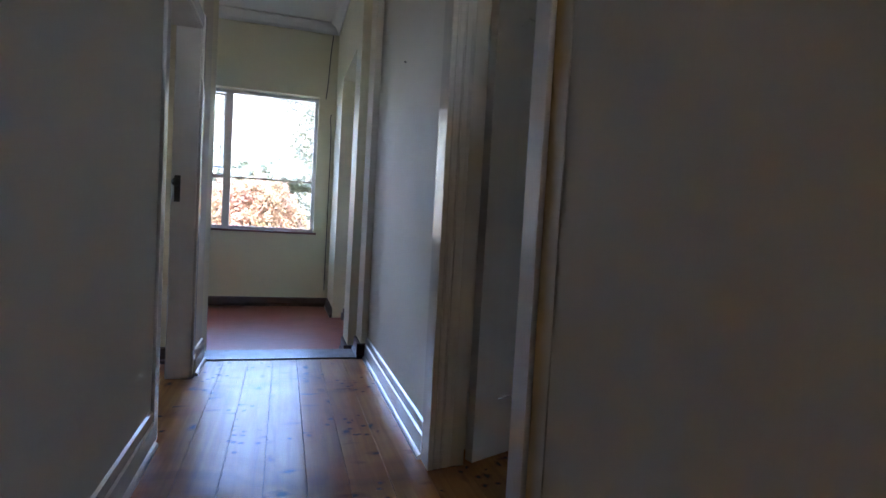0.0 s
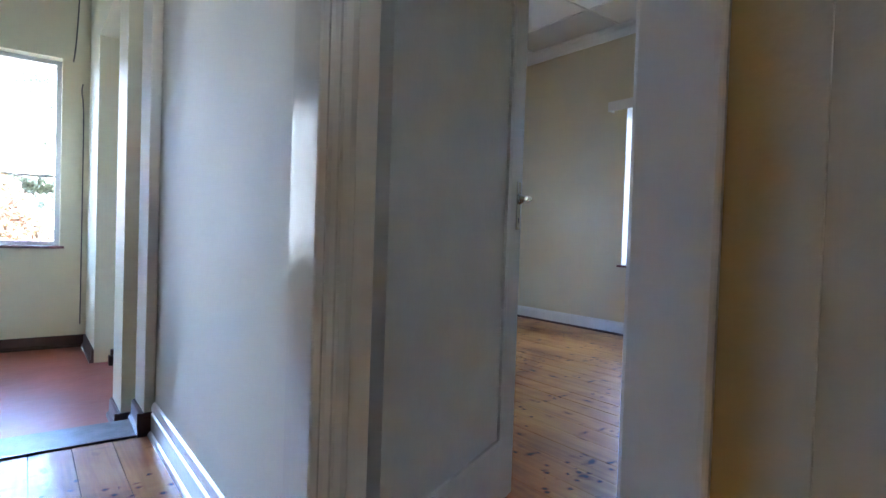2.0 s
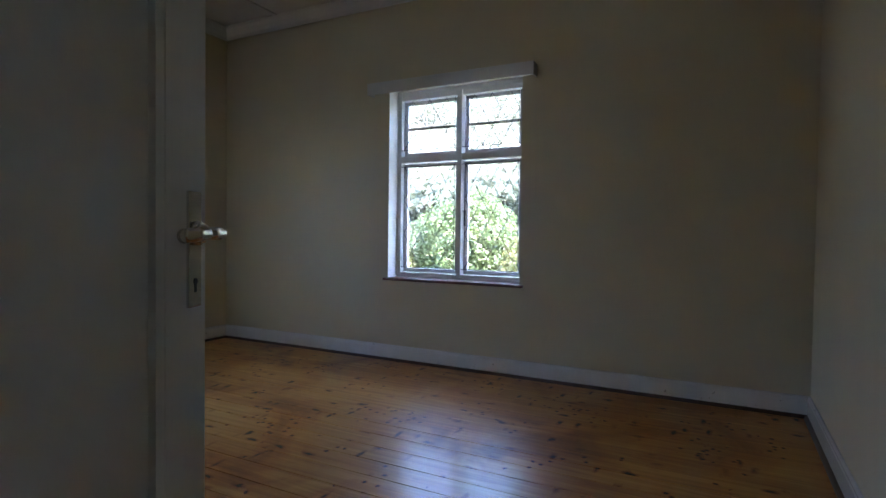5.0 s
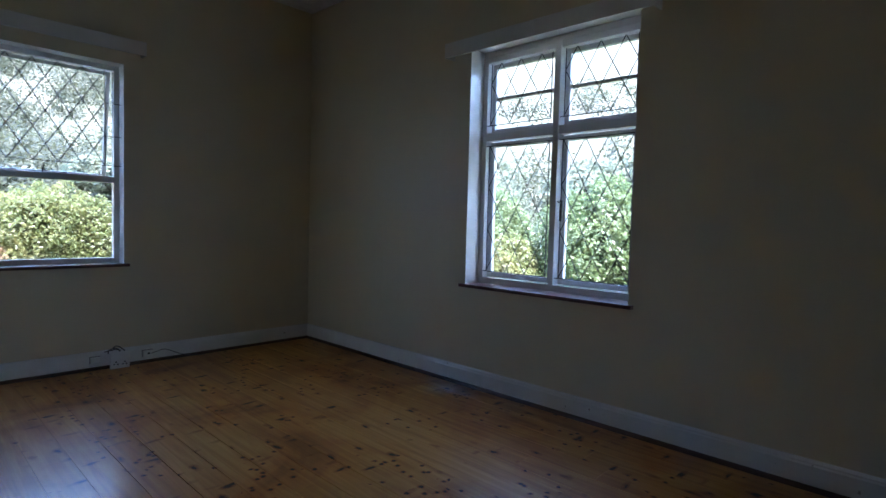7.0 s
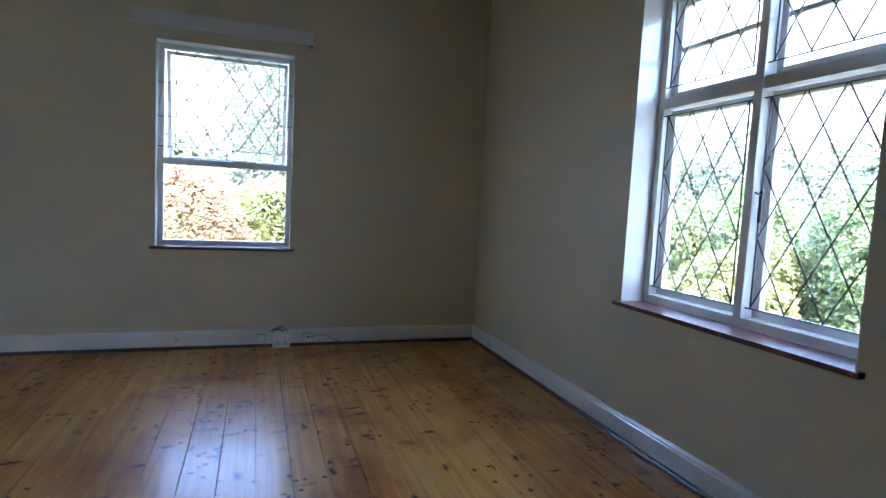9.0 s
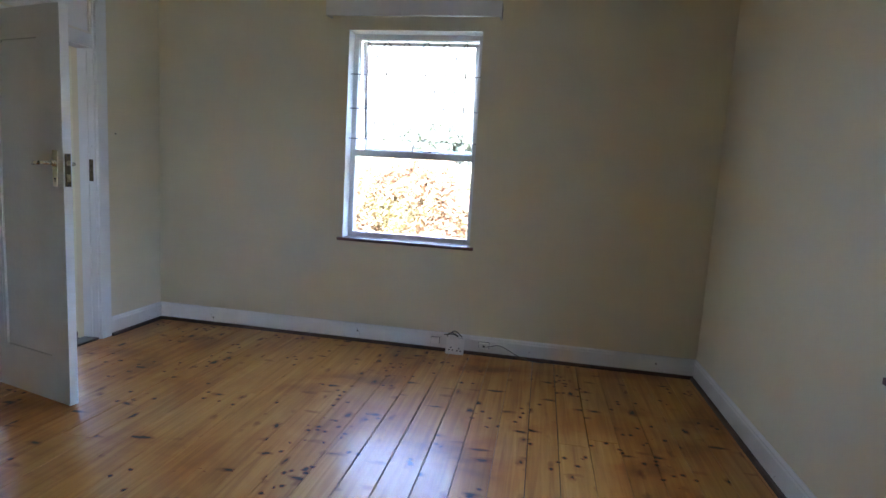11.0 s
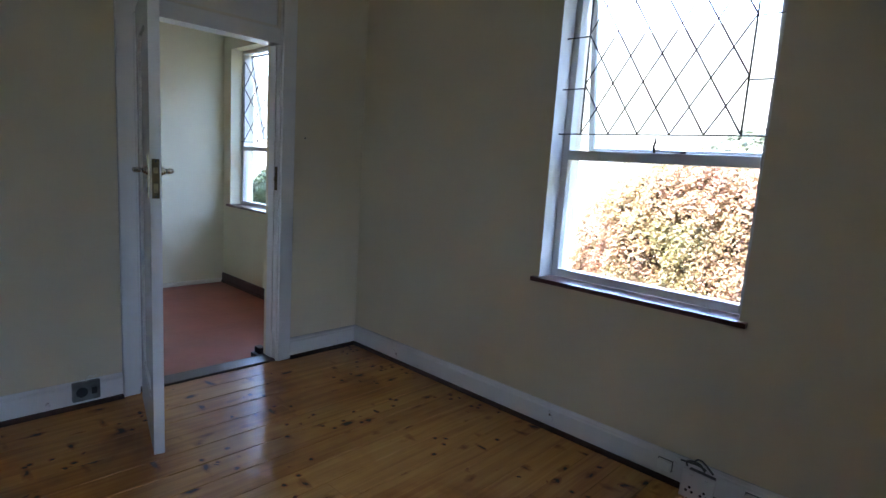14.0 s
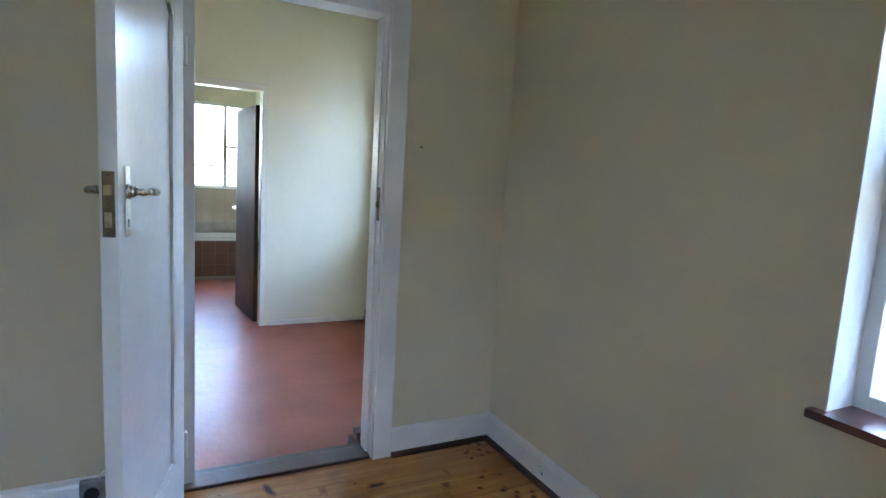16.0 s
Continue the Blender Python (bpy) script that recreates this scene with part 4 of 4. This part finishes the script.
# window_4: bathroom
w4 = empty("window_4", "white framed bathroom window above the bath", "window", kind="structure")
M4 = pose(BATH_W, 0, 0, 0, 0, 90)     # local x -> +y, local y -> -x
b0, b1, z0, z1 = BW
part("window_frame", frame_boxes(b0, b1, z0, z1, 0.04, 0.05, 0.11), WHITE, w4)
part("mullion", boxes((-0.826, -0.776, 0.046, 0.11, z0 + 0.04, z1 - 0.04), bevel=0.003), WHITE, w4)
part("transom", boxes((-0.776, b1 - 0.04, 0.048, 0.11, 1.58, 1.62), bevel=0.003), WHITE, w4)
part("glazing_bar", boxes((b0 + 0.04, -0.826, 0.06, 0.09, 1.325, 1.343)), OFFWHITE, w4)
pane(b0 + 0.04, -0.826, 1.343, z1 - 0.04, 0.075, w4)
pane(b0 + 0.04, -0.826, z0 + 0.04, 1.325, 0.075, w4)
pane(-0.776, b1 - 0.04, 1.62, z1 - 0.04, 0.075, w4)
pane(-0.776, b1 - 0.04, z0 + 0.04, 1.58, 0.075, w4)
w4.matrix_world = M4


# ---- pelmets ----
def pelmet(m, length, label):
    p = empty("pelmet", label, "pelmet", m, "window pelmets")
    part("front_board", boxes((0, length, -0.10, -0.084, 0, 0.105), bevel=0.004), WHITE, p)
    part("top_board", boxes((0.004, length - 0.004, -0.083, 0, 0.088, 0.104), bevel=0.002), WHITE, p)
    part("end_board", boxes((0.002, 0.016, -0.083, 0, 0.002, 0.087), bevel=0.002), WHITE, p)
    part("end_board", boxes((length - 0.016, length - 0.002, -0.083, 0, 0.002, 0.087), bevel=0.002), WHITE, p)
    return p


pelmet(pose(1.42, 0, 2.405), 1.265, "white painted wooden pelmet box above the sash window")
pelmet(pose(EX, -1.912, 2.385, 0, 0, -90), 1.553, "white painted wooden pelmet box above the casement window")

# ---- small fittings in the bedroom ----
so = empty("double_socket", "white plastic double wall socket with pin holes, knocked askew", "socket", pose(2.505, -0.022, 0.028, 0, 2.5, 0))
# box coloured dark to stand for the shadow behind the plate
part("back_box", boxes((-0.054, 0.054, -0.046, 0, -0.040, 0.086), bevel=0.004), GREYBOX_AND_SHADE, so, "back box, coloured grey as the shaded gap behind the plate")
part("cover_plate", boxes((-0.070, 0.066, -0.056, -0.047, -0.054, 0.098), bevel=0.004), PLASTIC, so)
for k, (cx, cz) in enumerate(((-0.030, 0.004), (0.030, 0.004))):
    bm = bmesh.new()
    for dx, dz in ((-0.012, 0), (0.012, 0), (0, 0.018)):
        rod(bm, (cx + dx, -0.0555, cz + dz), (cx + dx, -0.0575, cz + dz), 0.0058, 10)
    part("pin_holes", bm, BLACK, so)
    part("switch", boxes((cx - 0.008, cx + 0.008, -0.060, -0.055, 0.062, 0.080), bevel=0.002), PLASTIC, so)


def cable(name, pts, r, mat, label, category="cable"):
    cu = bpy.data.curves.new(name, "CURVE")
    cu.dimensions, cu.bevel_depth, cu.bevel_resolution = "3D", r, 2
    sp = cu.splines.new("NURBS")
    sp.points.add(len(pts) - 1)
    for p, c in zip(sp.points, pts):
        p.co = (*c, 1)
    sp.use_endpoint_u, sp.order_u = True, 3
    tmp = new(name, cu)
    me = bpy.data.meshes.new_from_object(tmp)
    bpy.data.objects.remove(tmp)
    me.name = name
    me.materials.append(mat)
    return tagged(new(name, me), label, category)


for pts in ([(2.41, -0.02, 0.128), (2.45, -0.03, 0.136), (2.49, -0.034, 0.142), (2.52, -0.030, 0.128)],
            [(2.47, -0.022, 0.150), (2.485, -0.03, 0.168), (2.51, -0.034, 0.160), (2.53, -0.030, 0.140), (2.55, -0.028, 0.122)],
            [(2.44, -0.020, 0.112), (2.43, -0.024, 0.132), (2.46, -0.034, 0.150), (2.50, -0.036, 0.150), (2.515, -0.03, 0.120)]):
    cable("supply_cable", pts, 0.0042, CABLE, "short tangled grey wire above the wall socket")
ps = empty("phone_socket", "small white telephone socket on the skirting board", "socket", pose(2.715, -0.018, 0.076))
part("cover", boxes((-0.036, 0.036, -0.028, 0, -0.023, 0.023), bevel=0.005), PLASTIC, ps)
# dark rim drawn as the shadow outline around the cover
part("shadow_rim", boxes((-0.040, 0.040, -0.004, 0, -0.027, 0.027), bevel=0.001), GREYBOX_AND_SHADE, ps)
part("port", boxes((-0.006, 0.010, -0.0295, -0.027, -0.007, 0.007)), BLACK, ps)
ps2 = empty("phone_socket", "small white surface box on the skirting board", "socket", pose(2.345, -0.018, 0.078))
part("cover", boxes((-0.030, 0.030, -0.024, 0, -0.022, 0.022), bevel=0.005), PLASTIC, ps2)
# same shadow outline, modelled as a dark rim
part("shadow_rim", boxes((-0.034, 0.034, -0.004, 0, -0.026, 0.026), bevel=0.001), GREYBOX_AND_SHADE, ps2)
cable("telephone_cable", [(2.735, -0.044, 0.074), (2.77, -0.05, 0.082), (2.81, -0.05, 0.096), (2.85, -0.046, 0.092), (2.90, -0.044, 0.066), (2.96, -0.048, 0.036), (3.03, -0.054, 0.016), (3.09, -0.06, 0.005), (3.16, -0.058, 0.004)], 0.0028, CABLE, "thin grey telephone cable trailing along the skirting")
so2 = empty("metal_socket", "old grey metal wall socket on the skirting board", "socket", pose(0.018, -1.74, 0.092, 0, 0, 90))
part("back_box", boxes((-0.062, 0.062, -0.030, 0, -0.05, 0.05), bevel=0.008), GREYBOX_AND_SHADE, so2)
bm = bmesh.new()
rod(bm, (-0.022, -0.0295, 0), (-0.022, -0.034, 0), 0.026, 18)
part("outlet", bm, BLACK, so2, "round black outlet")
part("switch", boxes((0.020, 0.046, -0.036, -0.029, -0.018, 0.018), bevel=0.003), BLACK, so2)
cable("supply_cable", [(0.03, -1.74, 0.142), (0.03, -1.735, 0.158), (0.028, -1.72, 0.165), (0.026, -1.70, 0.155), (0.024, -1.687, 0.166)], 0.004, OFFWHITE, "painted stub of cable above the metal socket")

# old nails in the plaster
for px, py, pz, rz in ((0.0, -0.47, 1.472, 90), (CORR_R, -3.513, 1.861, -90)):
    bm = bmesh.new()
    rod(bm, (0, 0, 0), (0, -0.004, 0), 0.0045, 10)
    rod(bm, (0, -0.003, 0), (0, -0.010, 0), 0.003, 8)
    nail = part("wall_nail", bm, IRON)
    nail.matrix_world = pose(px, py, pz, 0, 0, rz)
    tagged(nail, "small dark old nail stuck in the plaster wall", "nail", "old wall nails")

# pendant lamp
lamp = empty("pendant_lamp", "pale green glass pendant shade hanging from the ceiling", "lamp", pose(1.90, -1.70, 0))
LZ = 2.205
bm = bmesh.new()
rings = []
for r, z in ((0.012, 0.17), (0.034, 0.165), (0.045, 0.15), (0.048, 0.12), (0.047, 0.012), (0.042, 0.002), (0.02, 0.0)):
    rings.append([bm.verts.new((r * math.cos(a * math.tau / 24), r * math.sin(a * math.tau / 24), LZ + z)) for a in range(24)])
for p, q in zip(rings, rings[1:]):
    for i in range(24):
        bm.faces.new((p[i], p[(i + 1) % 24], q[(i + 1) % 24], q[i]))
bm.faces.new(rings[0][::-1])
bm.faces.new(rings[-1])
bmesh.ops.recalc_face_normals(bm, faces=bm.faces)
part("shade", bm, SHADE, lamp, smooth=True)
bm = bmesh.new()
rod(bm, (0, 0, LZ + 0.17), (0, 0, CEIL - 0.03), 0.004)
part("cord", bm, CABLE, lamp)
bm = bmesh.new()
rod(bm, (0, 0, CEIL - 0.03), (0, 0, CEIL), 0.045, 20)
part("ceiling_rose", bm, PLASTIC, lamp)

# sunroom wires
cable("loose_wire", [(-0.47, SUN_N - 0.008, 3.16), (-0.475, SUN_N - 0.02, 3.06), (-0.487, SUN_N - 0.008, 3.0), (-0.50, SUN_N - 0.008, 2.7), (-0.512, SUN_N - 0.010, 2.5), (-0.525, SUN_N - 0.012, 2.40)], 0.006, CABLE, "loose dark wire hanging down the sunroom wall", "wire")
cable("loose_wire", [(SUN_E - 0.02, SUN_N - 0.012, 2.22), (SUN_E - 0.035, SUN_N - 0.012, 2.16), (SUN_E - 0.012, SUN_N - 0.012, 2.05), (SUN_E - 0.010, SUN_N - 0.012, 1.4), (SUN_E - 0.012, SUN_N - 0.012, 0.1)], 0.005, CABLE, "dark wire running down the sunroom corner", "wire")

# ---- bathroom ----
tub = empty("bathtub", "white built-in bath with a brown tiled front", "bathtub", pose(BATH_W, -0.43, SUN_Z))
bm = bmesh.new()
L, Wd, H = 1.75, 0.68, 0.53
outer = [bm.verts.new(c) for c in ((0, 0, H), (Wd, 0, H), (Wd, -L, H), (0, -L, H))]
inner = [bm.verts.new(c) for c in ((0.07, -0.07, H), (Wd - 0.06, -0.07, H), (Wd - 0.06, -L + 0.07, H), (0.07, -L + 0.07, H))]
low = [bm.verts.new(c) for c in ((0.13, -0.18, 0.14), (Wd - 0.12, -0.18, 0.14), (Wd - 0.12, -L + 0.14, 0.14), (0.13, -L + 0.14, 0.14))]
foot = [bm.verts.new((v.co.x, v.co.y, H - 0.03)) for v in outer]
for a, b in ((outer, inner), (inner, low), (foot, outer)):
    for i in range(4):
        bm.faces.new((a[i], a[(i + 1) % 4], b[(i + 1) % 4], b[i]))
bm.faces.new(low)
bmesh.ops.recalc_face_normals(bm, faces=bm.faces)
part("tub", bm, ENAMEL, tub)
part("front_wall", boxes((Wd - 0.06, Wd - 0.012, -L, 0, 0, H - 0.03)), GROUT, tub)


def tiles(parent, place, nu, nv, size, mat):
    """Square tiles as objects on one shared mesh; place(u, v) gives each pose."""
    first = None
    for i in range(nu):
        for j in range(nv):
            if first is None:
                t = first = part("tile", boxes((0.0015, size - 0.0015, -0.006, 0, 0.0015, size - 0.0015), bevel=0.0012, segments=1), mat, parent)
            else:
                t = new("tile", first.data)
                t.parent = parent
            t.matrix_local = place(i, j)


tiles(tub, lambda i, j: pose(Wd - 0.012, -1.74 + i * 0.15, 0.04 + j * 0.15, 0, 0, 90), 11, 3, 0.15, TILE_FRONT)
splash = structure("tiled_splashback", boxes((BATH_W, BATH_W + 0.008, -2.48, -0.43, 0.432, 1.028)), GROUT, "beige tiled splashback above the bath", "tiles")
tiles(splash, lambda i, j: pose(BATH_W + 0.008, -2.46 + i * 0.15, 0.565 + j * 0.15, 0, 0, 90), 13, 3, 0.15, TILE)


# ---- garden ----
def ground_height(x, y):
    far = max(0.0, y - 10.0)
    e = max(0.0, x - 14.0)
    west = min(1.0, max(0.0, ((x - 2.0) / max(y, 1.0) + 0.34) / 0.36))      # the hill falls away to the north-west
    west = 0.96 + 0.04 * west * west * (3 - 2 * west)
    h = -0.45 + 0.012 * max(0, y - 2) + 0.275 * far * min(1.0, far / 55.0) * west + 0.29 * e * min(1.0, e / 28.0)
    return min(h, 120) + (0.5 * noise.noise((x * 0.08, y * 0.08, 3)) if y > 8 or x > 10 else 0)


def axis_steps(a, b):
    s, out, d = 0.0, [0.0], 1.5
    while out[-1] < b:
        out.append(out[-1] + d)
        d *= 1.12
    s, neg, d = 0.0, [], 1.5
    while s > a:
        s -= d
        neg.append(s)
        d *= 1.12
    return neg[::-1] + out


gx, gy = axis_steps(-900, 900), axis_steps(-900, 900)
bm = bmesh.new()
grid = [[bm.verts.new((x, y, ground_height(x, y) if not (-7 < x < 5.5 and -10 < y < 1.2) else -0.45)) for y in gy] for x in gx]
for i in range(len(gx) - 1):
    for j in range(len(gy) - 1):
        bm.faces.new((grid[i][j], grid[i + 1][j], grid[i + 1][j + 1], grid[i][j + 1]))
structure("ground", bm, GRASS, "dry grassy ground rising to a hillside", "ground")
structure("lawn", boxes((4.95, 7.0, -7.0, 2.6, -0.5, -0.43), (-7.0, 4.949, 0.97, 2.6, -0.5, -0.43)), LAWN, "pale dry lawn beside the house", "lawn")
structure("foundation", boxes((BATH_W - 0.23, EX + 0.3, END - 0.2, 0.30, -0.7, -0.165)), OUTWALL, "house plinth", "wall")


def leaf_cloud(rng, blobs, per, size, droop=0.3, scatter=0.75):
    """Leaves as bent quads scattered through ellipsoid blobs ((x, y, z), (rx, ry, rz))."""
    verts, faces = [], []
    for (c, r) in blobs:
        n = per
        d = rng.normal(size=(n, 3))
        d /= np.linalg.norm(d, axis=1)[:, None]
        rad = rng.uniform(0.55, 1.0, n) ** 0.5 * (1 + 0.18 * np.sin(d[:, 0] * 7 + c[0] * 3) * np.cos(d[:, 2] * 6 + c[1]))
        p = np.array(c) + d * rad[:, None] * np.array(r)
        nrm = d + rng.normal(scale=scatter, size=(n, 3))
        nrm[:, 2] += 0.45
        nrm /= np.linalg.norm(nrm, axis=1)[:, None]
        t = np.cross(nrm, rng.normal(size=(n, 3)))
        t /= np.linalg.norm(t, axis=1)[:, None]
        t[:, 2] -= droop * 0.3
        b = np.cross(nrm, t)
        s = size * rng.uniform(0.6, 1.35, n)[:, None]
        base = len(verts)
        quad = np.stack([p - t * s, p + b * s * 0.55 - nrm * s * 0.12, p + t * s, p - b * s * 0.55 - nrm * s * 0.12], 1).reshape(-1, 3)
        verts.extend(map(tuple, quad))
        faces.extend((base + 4 * i, base + 4 * i + 1, base + 4 * i + 2, base + 4 * i + 3) for i in range(n))
    me = bpy.data.meshes.new("leaves")
    me.from_pydata(verts, [], faces)
    return me


def shrub(name, label, seed, centre, spread, height, mat, lobes=9, per=700, size=0.05, stems=6, category="shrub", trunk=0.0, dome=False):
    """A plant: tapered stems from the ground, and a crown of leaf clumps with an uneven outline."""
    rng = np.random.default_rng(seed)
    x, y = centre
    g = ground_height(x, y) - 0.05
    root = empty(name, label, category, pose(x, y, g))
    bm = bmesh.new()
    blobs = []
    for i in range(lobes):
        a, q = (rng.uniform(0, math.tau), math.sqrt(rng.uniform(0, 1))) if not dome else (i * 2.39996, math.sqrt((i + 0.5) / lobes))
        lx, ly = spread[0] * 0.72 * q * math.cos(a), spread[1] * 0.72 * q * math.sin(a)
        top = trunk + (height - trunk) * (0.52 + 0.30 * (1 - q * q) * rng.uniform(0.6, 1.25)) if not dome else height * (0.20 + 0.60 * math.sqrt(max(0.0, 1 - q ** 3)) * rng.uniform(0.92, 1.06))
        r = rng.uniform(0.28, 0.42) if not dome else rng.uniform(0.20, 0.27)
        blobs.append(((lx, ly, top), (spread[0] * r, spread[1] * r, (height - trunk) * rng.uniform(0.22, 0.34))))
        if trunk == 0:
            blobs.append(((lx * 1.1, ly * 1.1, top * 0.45), (spread[0] * r, spread[1] * r, height * 0.30)))
    base_r = 0.02 + 0.035 * height
    if trunk:
        bmesh.ops.create_cone(bm, cap_ends=True, segments=10, radius1=base_r, radius2=base_r * 0.6, depth=trunk * 1.15, matrix=Matrix.Translation((0, 0, trunk * 0.575)))
    for i in range(stems):
        c = Vector(blobs[i % len(blobs)][0])
        s = Vector((0, 0, trunk)) if trunk else Vector((c.x * 0.25, c.y * 0.25, 0))
        d = c - s
        m = Matrix.Translation((s + c) / 2) @ d.to_track_quat("Z", "Y").to_matrix().to_4x4()
        bmesh.ops.create_cone(bm, cap_ends=True, segments=7, radius1=base_r * 0.5, radius2=base_r * 0.14, depth=d.length, matrix=m)
    part("trunk" if trunk else "stems", bm, BARK, root)
    me = leaf_cloud(rng, blobs, per, size)
    me.materials.append(mat)
    crown = new("crown", me)
    crown.parent = root
    return root


shrub("creeper_bush", "large bush of red, orange and yellow autumn leaves", 1, (1.05, 3.7), (1.45, 1.1), 2.0, LEAF_AUTUMN, 32, 6500, 0.020, dome=True)
shrub("creeper_bush", "autumn bush with orange and yellow-green leaves", 2, (2.75, 4.1), (1.35, 1.0), 1.95, LEAF_YELLOW, 16, 3200, 0.026)
shrub("creeper_bush", "low bush of orange autumn leaves beyond the sunroom", 3, (-1.5, 3.5), (1.25, 0.85), 1.95, LEAF_AUTUMN, 20, 3500, 0.022, dome=True)
shrub("shrub", "dark green rounded garden shrub", 4, (-4.5, 2.1), (0.95, 0.7), 1.8, LEAF_GREEN, 9, 1500, 0.035)
shrub("shrub", "yellow-green shrub beside the autumn bush", 5, (5.3, 5.6), (1.3, 1.1), 2.1, LEAF_YELLOW, 11, 2200, 0.032)
shrub("shrub", "dense green shrub outside the casement window", 6, (9.6, -0.6), (1.6, 1.3), 2.3, LEAF_GREEN, 13, 2600, 0.038)
shrub("shrub", "yellow-green shrub outside the casement window", 7, (8.2, 0.6), (1.2, 1.0), 1.35, LEAF_YELLOW, 10, 2200, 0.032)
shrub("shrub", "tall green shrub with narrow leaves", 8, (8.8, -2.9), (1.7, 1.3), 1.9, LEAF_YELLOW, 13, 2600, 0.036)
shrub("shrub", "green shrub in the garden", 9, (10.6, -3.6), (2.0, 1.8), 2.7, LEAF_GREEN, 13, 2400, 0.045)
shrub("shrub", "dense hedge-like green shrub beyond the casement window", 21, (9.4, 2.2), (1.5, 1.3), 2.2, LEAF_GREEN, 13, 2400, 0.036)
shrub("shrub", "yellow-green shrub with pale twigs near the casement window", 22, (7.4, 0.2), (1.0, 0.9), 1.15, LEAF_YELLOW, 9, 1200, 0.04)
shrub("shrub", "loose grey-green shrub behind the hedge", 23, (11.2, 4.2), (1.8, 1.5), 3.2, LEAF_GREY, 13, 2200, 0.045)
shrub("tree", "hazy grey-green tree far behind the hedge", 24, (17.0, 9.5), (3.0, 2.6), 4.4, LEAF_GREY, 14, 1300, 0.10, category="tree", trunk=1.5)
shrub("tree", "spreading grey-green garden tree beyond the shrubs", 10, (16.5, 2.6), (2.7, 2.4), 3.6, LEAF_GREY, 14, 1300, 0.10, category="tree", trunk=1.3)
shrub("tree", "broad green tree behind the shrubs", 11, (15.5, -3.4), (2.6, 2.3), 3.4, LEAF_GREEN, 14, 1300, 0.10, category="tree", trunk=1.2)
shrub("tree", "pale autumn tree on the slope", 12, (-1.5, 19.0), (2.6, 2.2), 3.2, LEAF_GREY, 14, 1200, 0.12, category="tree", trunk=1.4)
shrub("tree", "grey-green tree on the slope", 13, (8.5, 20.0), (2.8, 2.4), 3.2, LEAF_GREY, 14, 1200, 0.12, category="tree", trunk=1.4)
shrub("tree", "green tree on the slope", 14, (11.5, 12.0), (3.0, 2.6), 4.6, LEAF_GREEN, 14, 1100, 0.11, category="tree", trunk=1.3)

rng = np.random.default_rng(77)
blobs = []
for _ in range(760):
    y = 22 + 110 * rng.uniform(0, 1) ** 1.2
    x = 2 + y * (0.75 - 0.81 * rng.uniform(0, 1) ** 1.2)
    s = rng.uniform(0.9, 2.6)
    blobs.append(((x, y, ground_height(x, y) + s * 0.5), (s * 1.2, s * 1.2, s)))
for _ in range(330):
    x, y = 22 + 90 * rng.uniform(0, 1) ** 1.2, rng.uniform(-70, 40)
    s = rng.uniform(1.2, 2.8)
    blobs.append(((x, y, ground_height(x, y) + s * 0.5), (s * 1.2, s * 1.2, s)))
me = leaf_cloud(rng, blobs, 420, 0.13, scatter=0.3)
me.materials.append(LEAF_FAR)
tagged(new("far_scrub", me), "grey-green scrub scattered over the hillside", "vegetation", kind="stuff")

# ---- floor boards, nearest last ----
BOARD = 0.1540


def lay(floor, x0, x1, y0, y1, seed):
    rng = random.Random(seed)
    x = x0
    shapes = {}
    while x < x1 - 0.01:
        w = min(BOARD, x1 - x)
        y = y0
        while y < y1 - 0.05:
            n = rng.uniform(1.7, 3.6)
            e = y1 if y + n > y1 - 0.6 else y + n
            ln = e - y
            bm = bmesh.new()
            g = rng.choice((0.0007, 0.0012, 0.0018, 0.0028))
            c = 0.0004
            prof = [(g, -0.02), (g, -c), (g + c, 0), (w - g - c, 0), (w - g, -c), (w - g, -0.02)]
            ra = [bm.verts.new((u, 0.0008, v)) for u, v in prof]
            rb = [bm.verts.new((u, ln - 0.0008, v)) for u, v in prof]
            for i in range(6):
                j = (i + 1) % 6
                bm.faces.new((ra[i], rb[i], rb[j], ra[j]))
            bm.faces.new(ra)
            bm.faces.new(rb[::-1])
            bmesh.ops.recalc_face_normals(bm, faces=bm.faces)
            ob = part("board", bm, PINE, floor)
            ob.location = (x, y, rng.uniform(-0.0006, 0.0004))
            y = e
        x += BOARD


lay(floor_cor, CORR_L2, CORR_R, END, -2.676, 5)
lay(floor_bed, 0.0, EX, SY, 0.0, 6)
lay(floor_bed, -0.19, -0.0, D1[0], D1[1], 7)
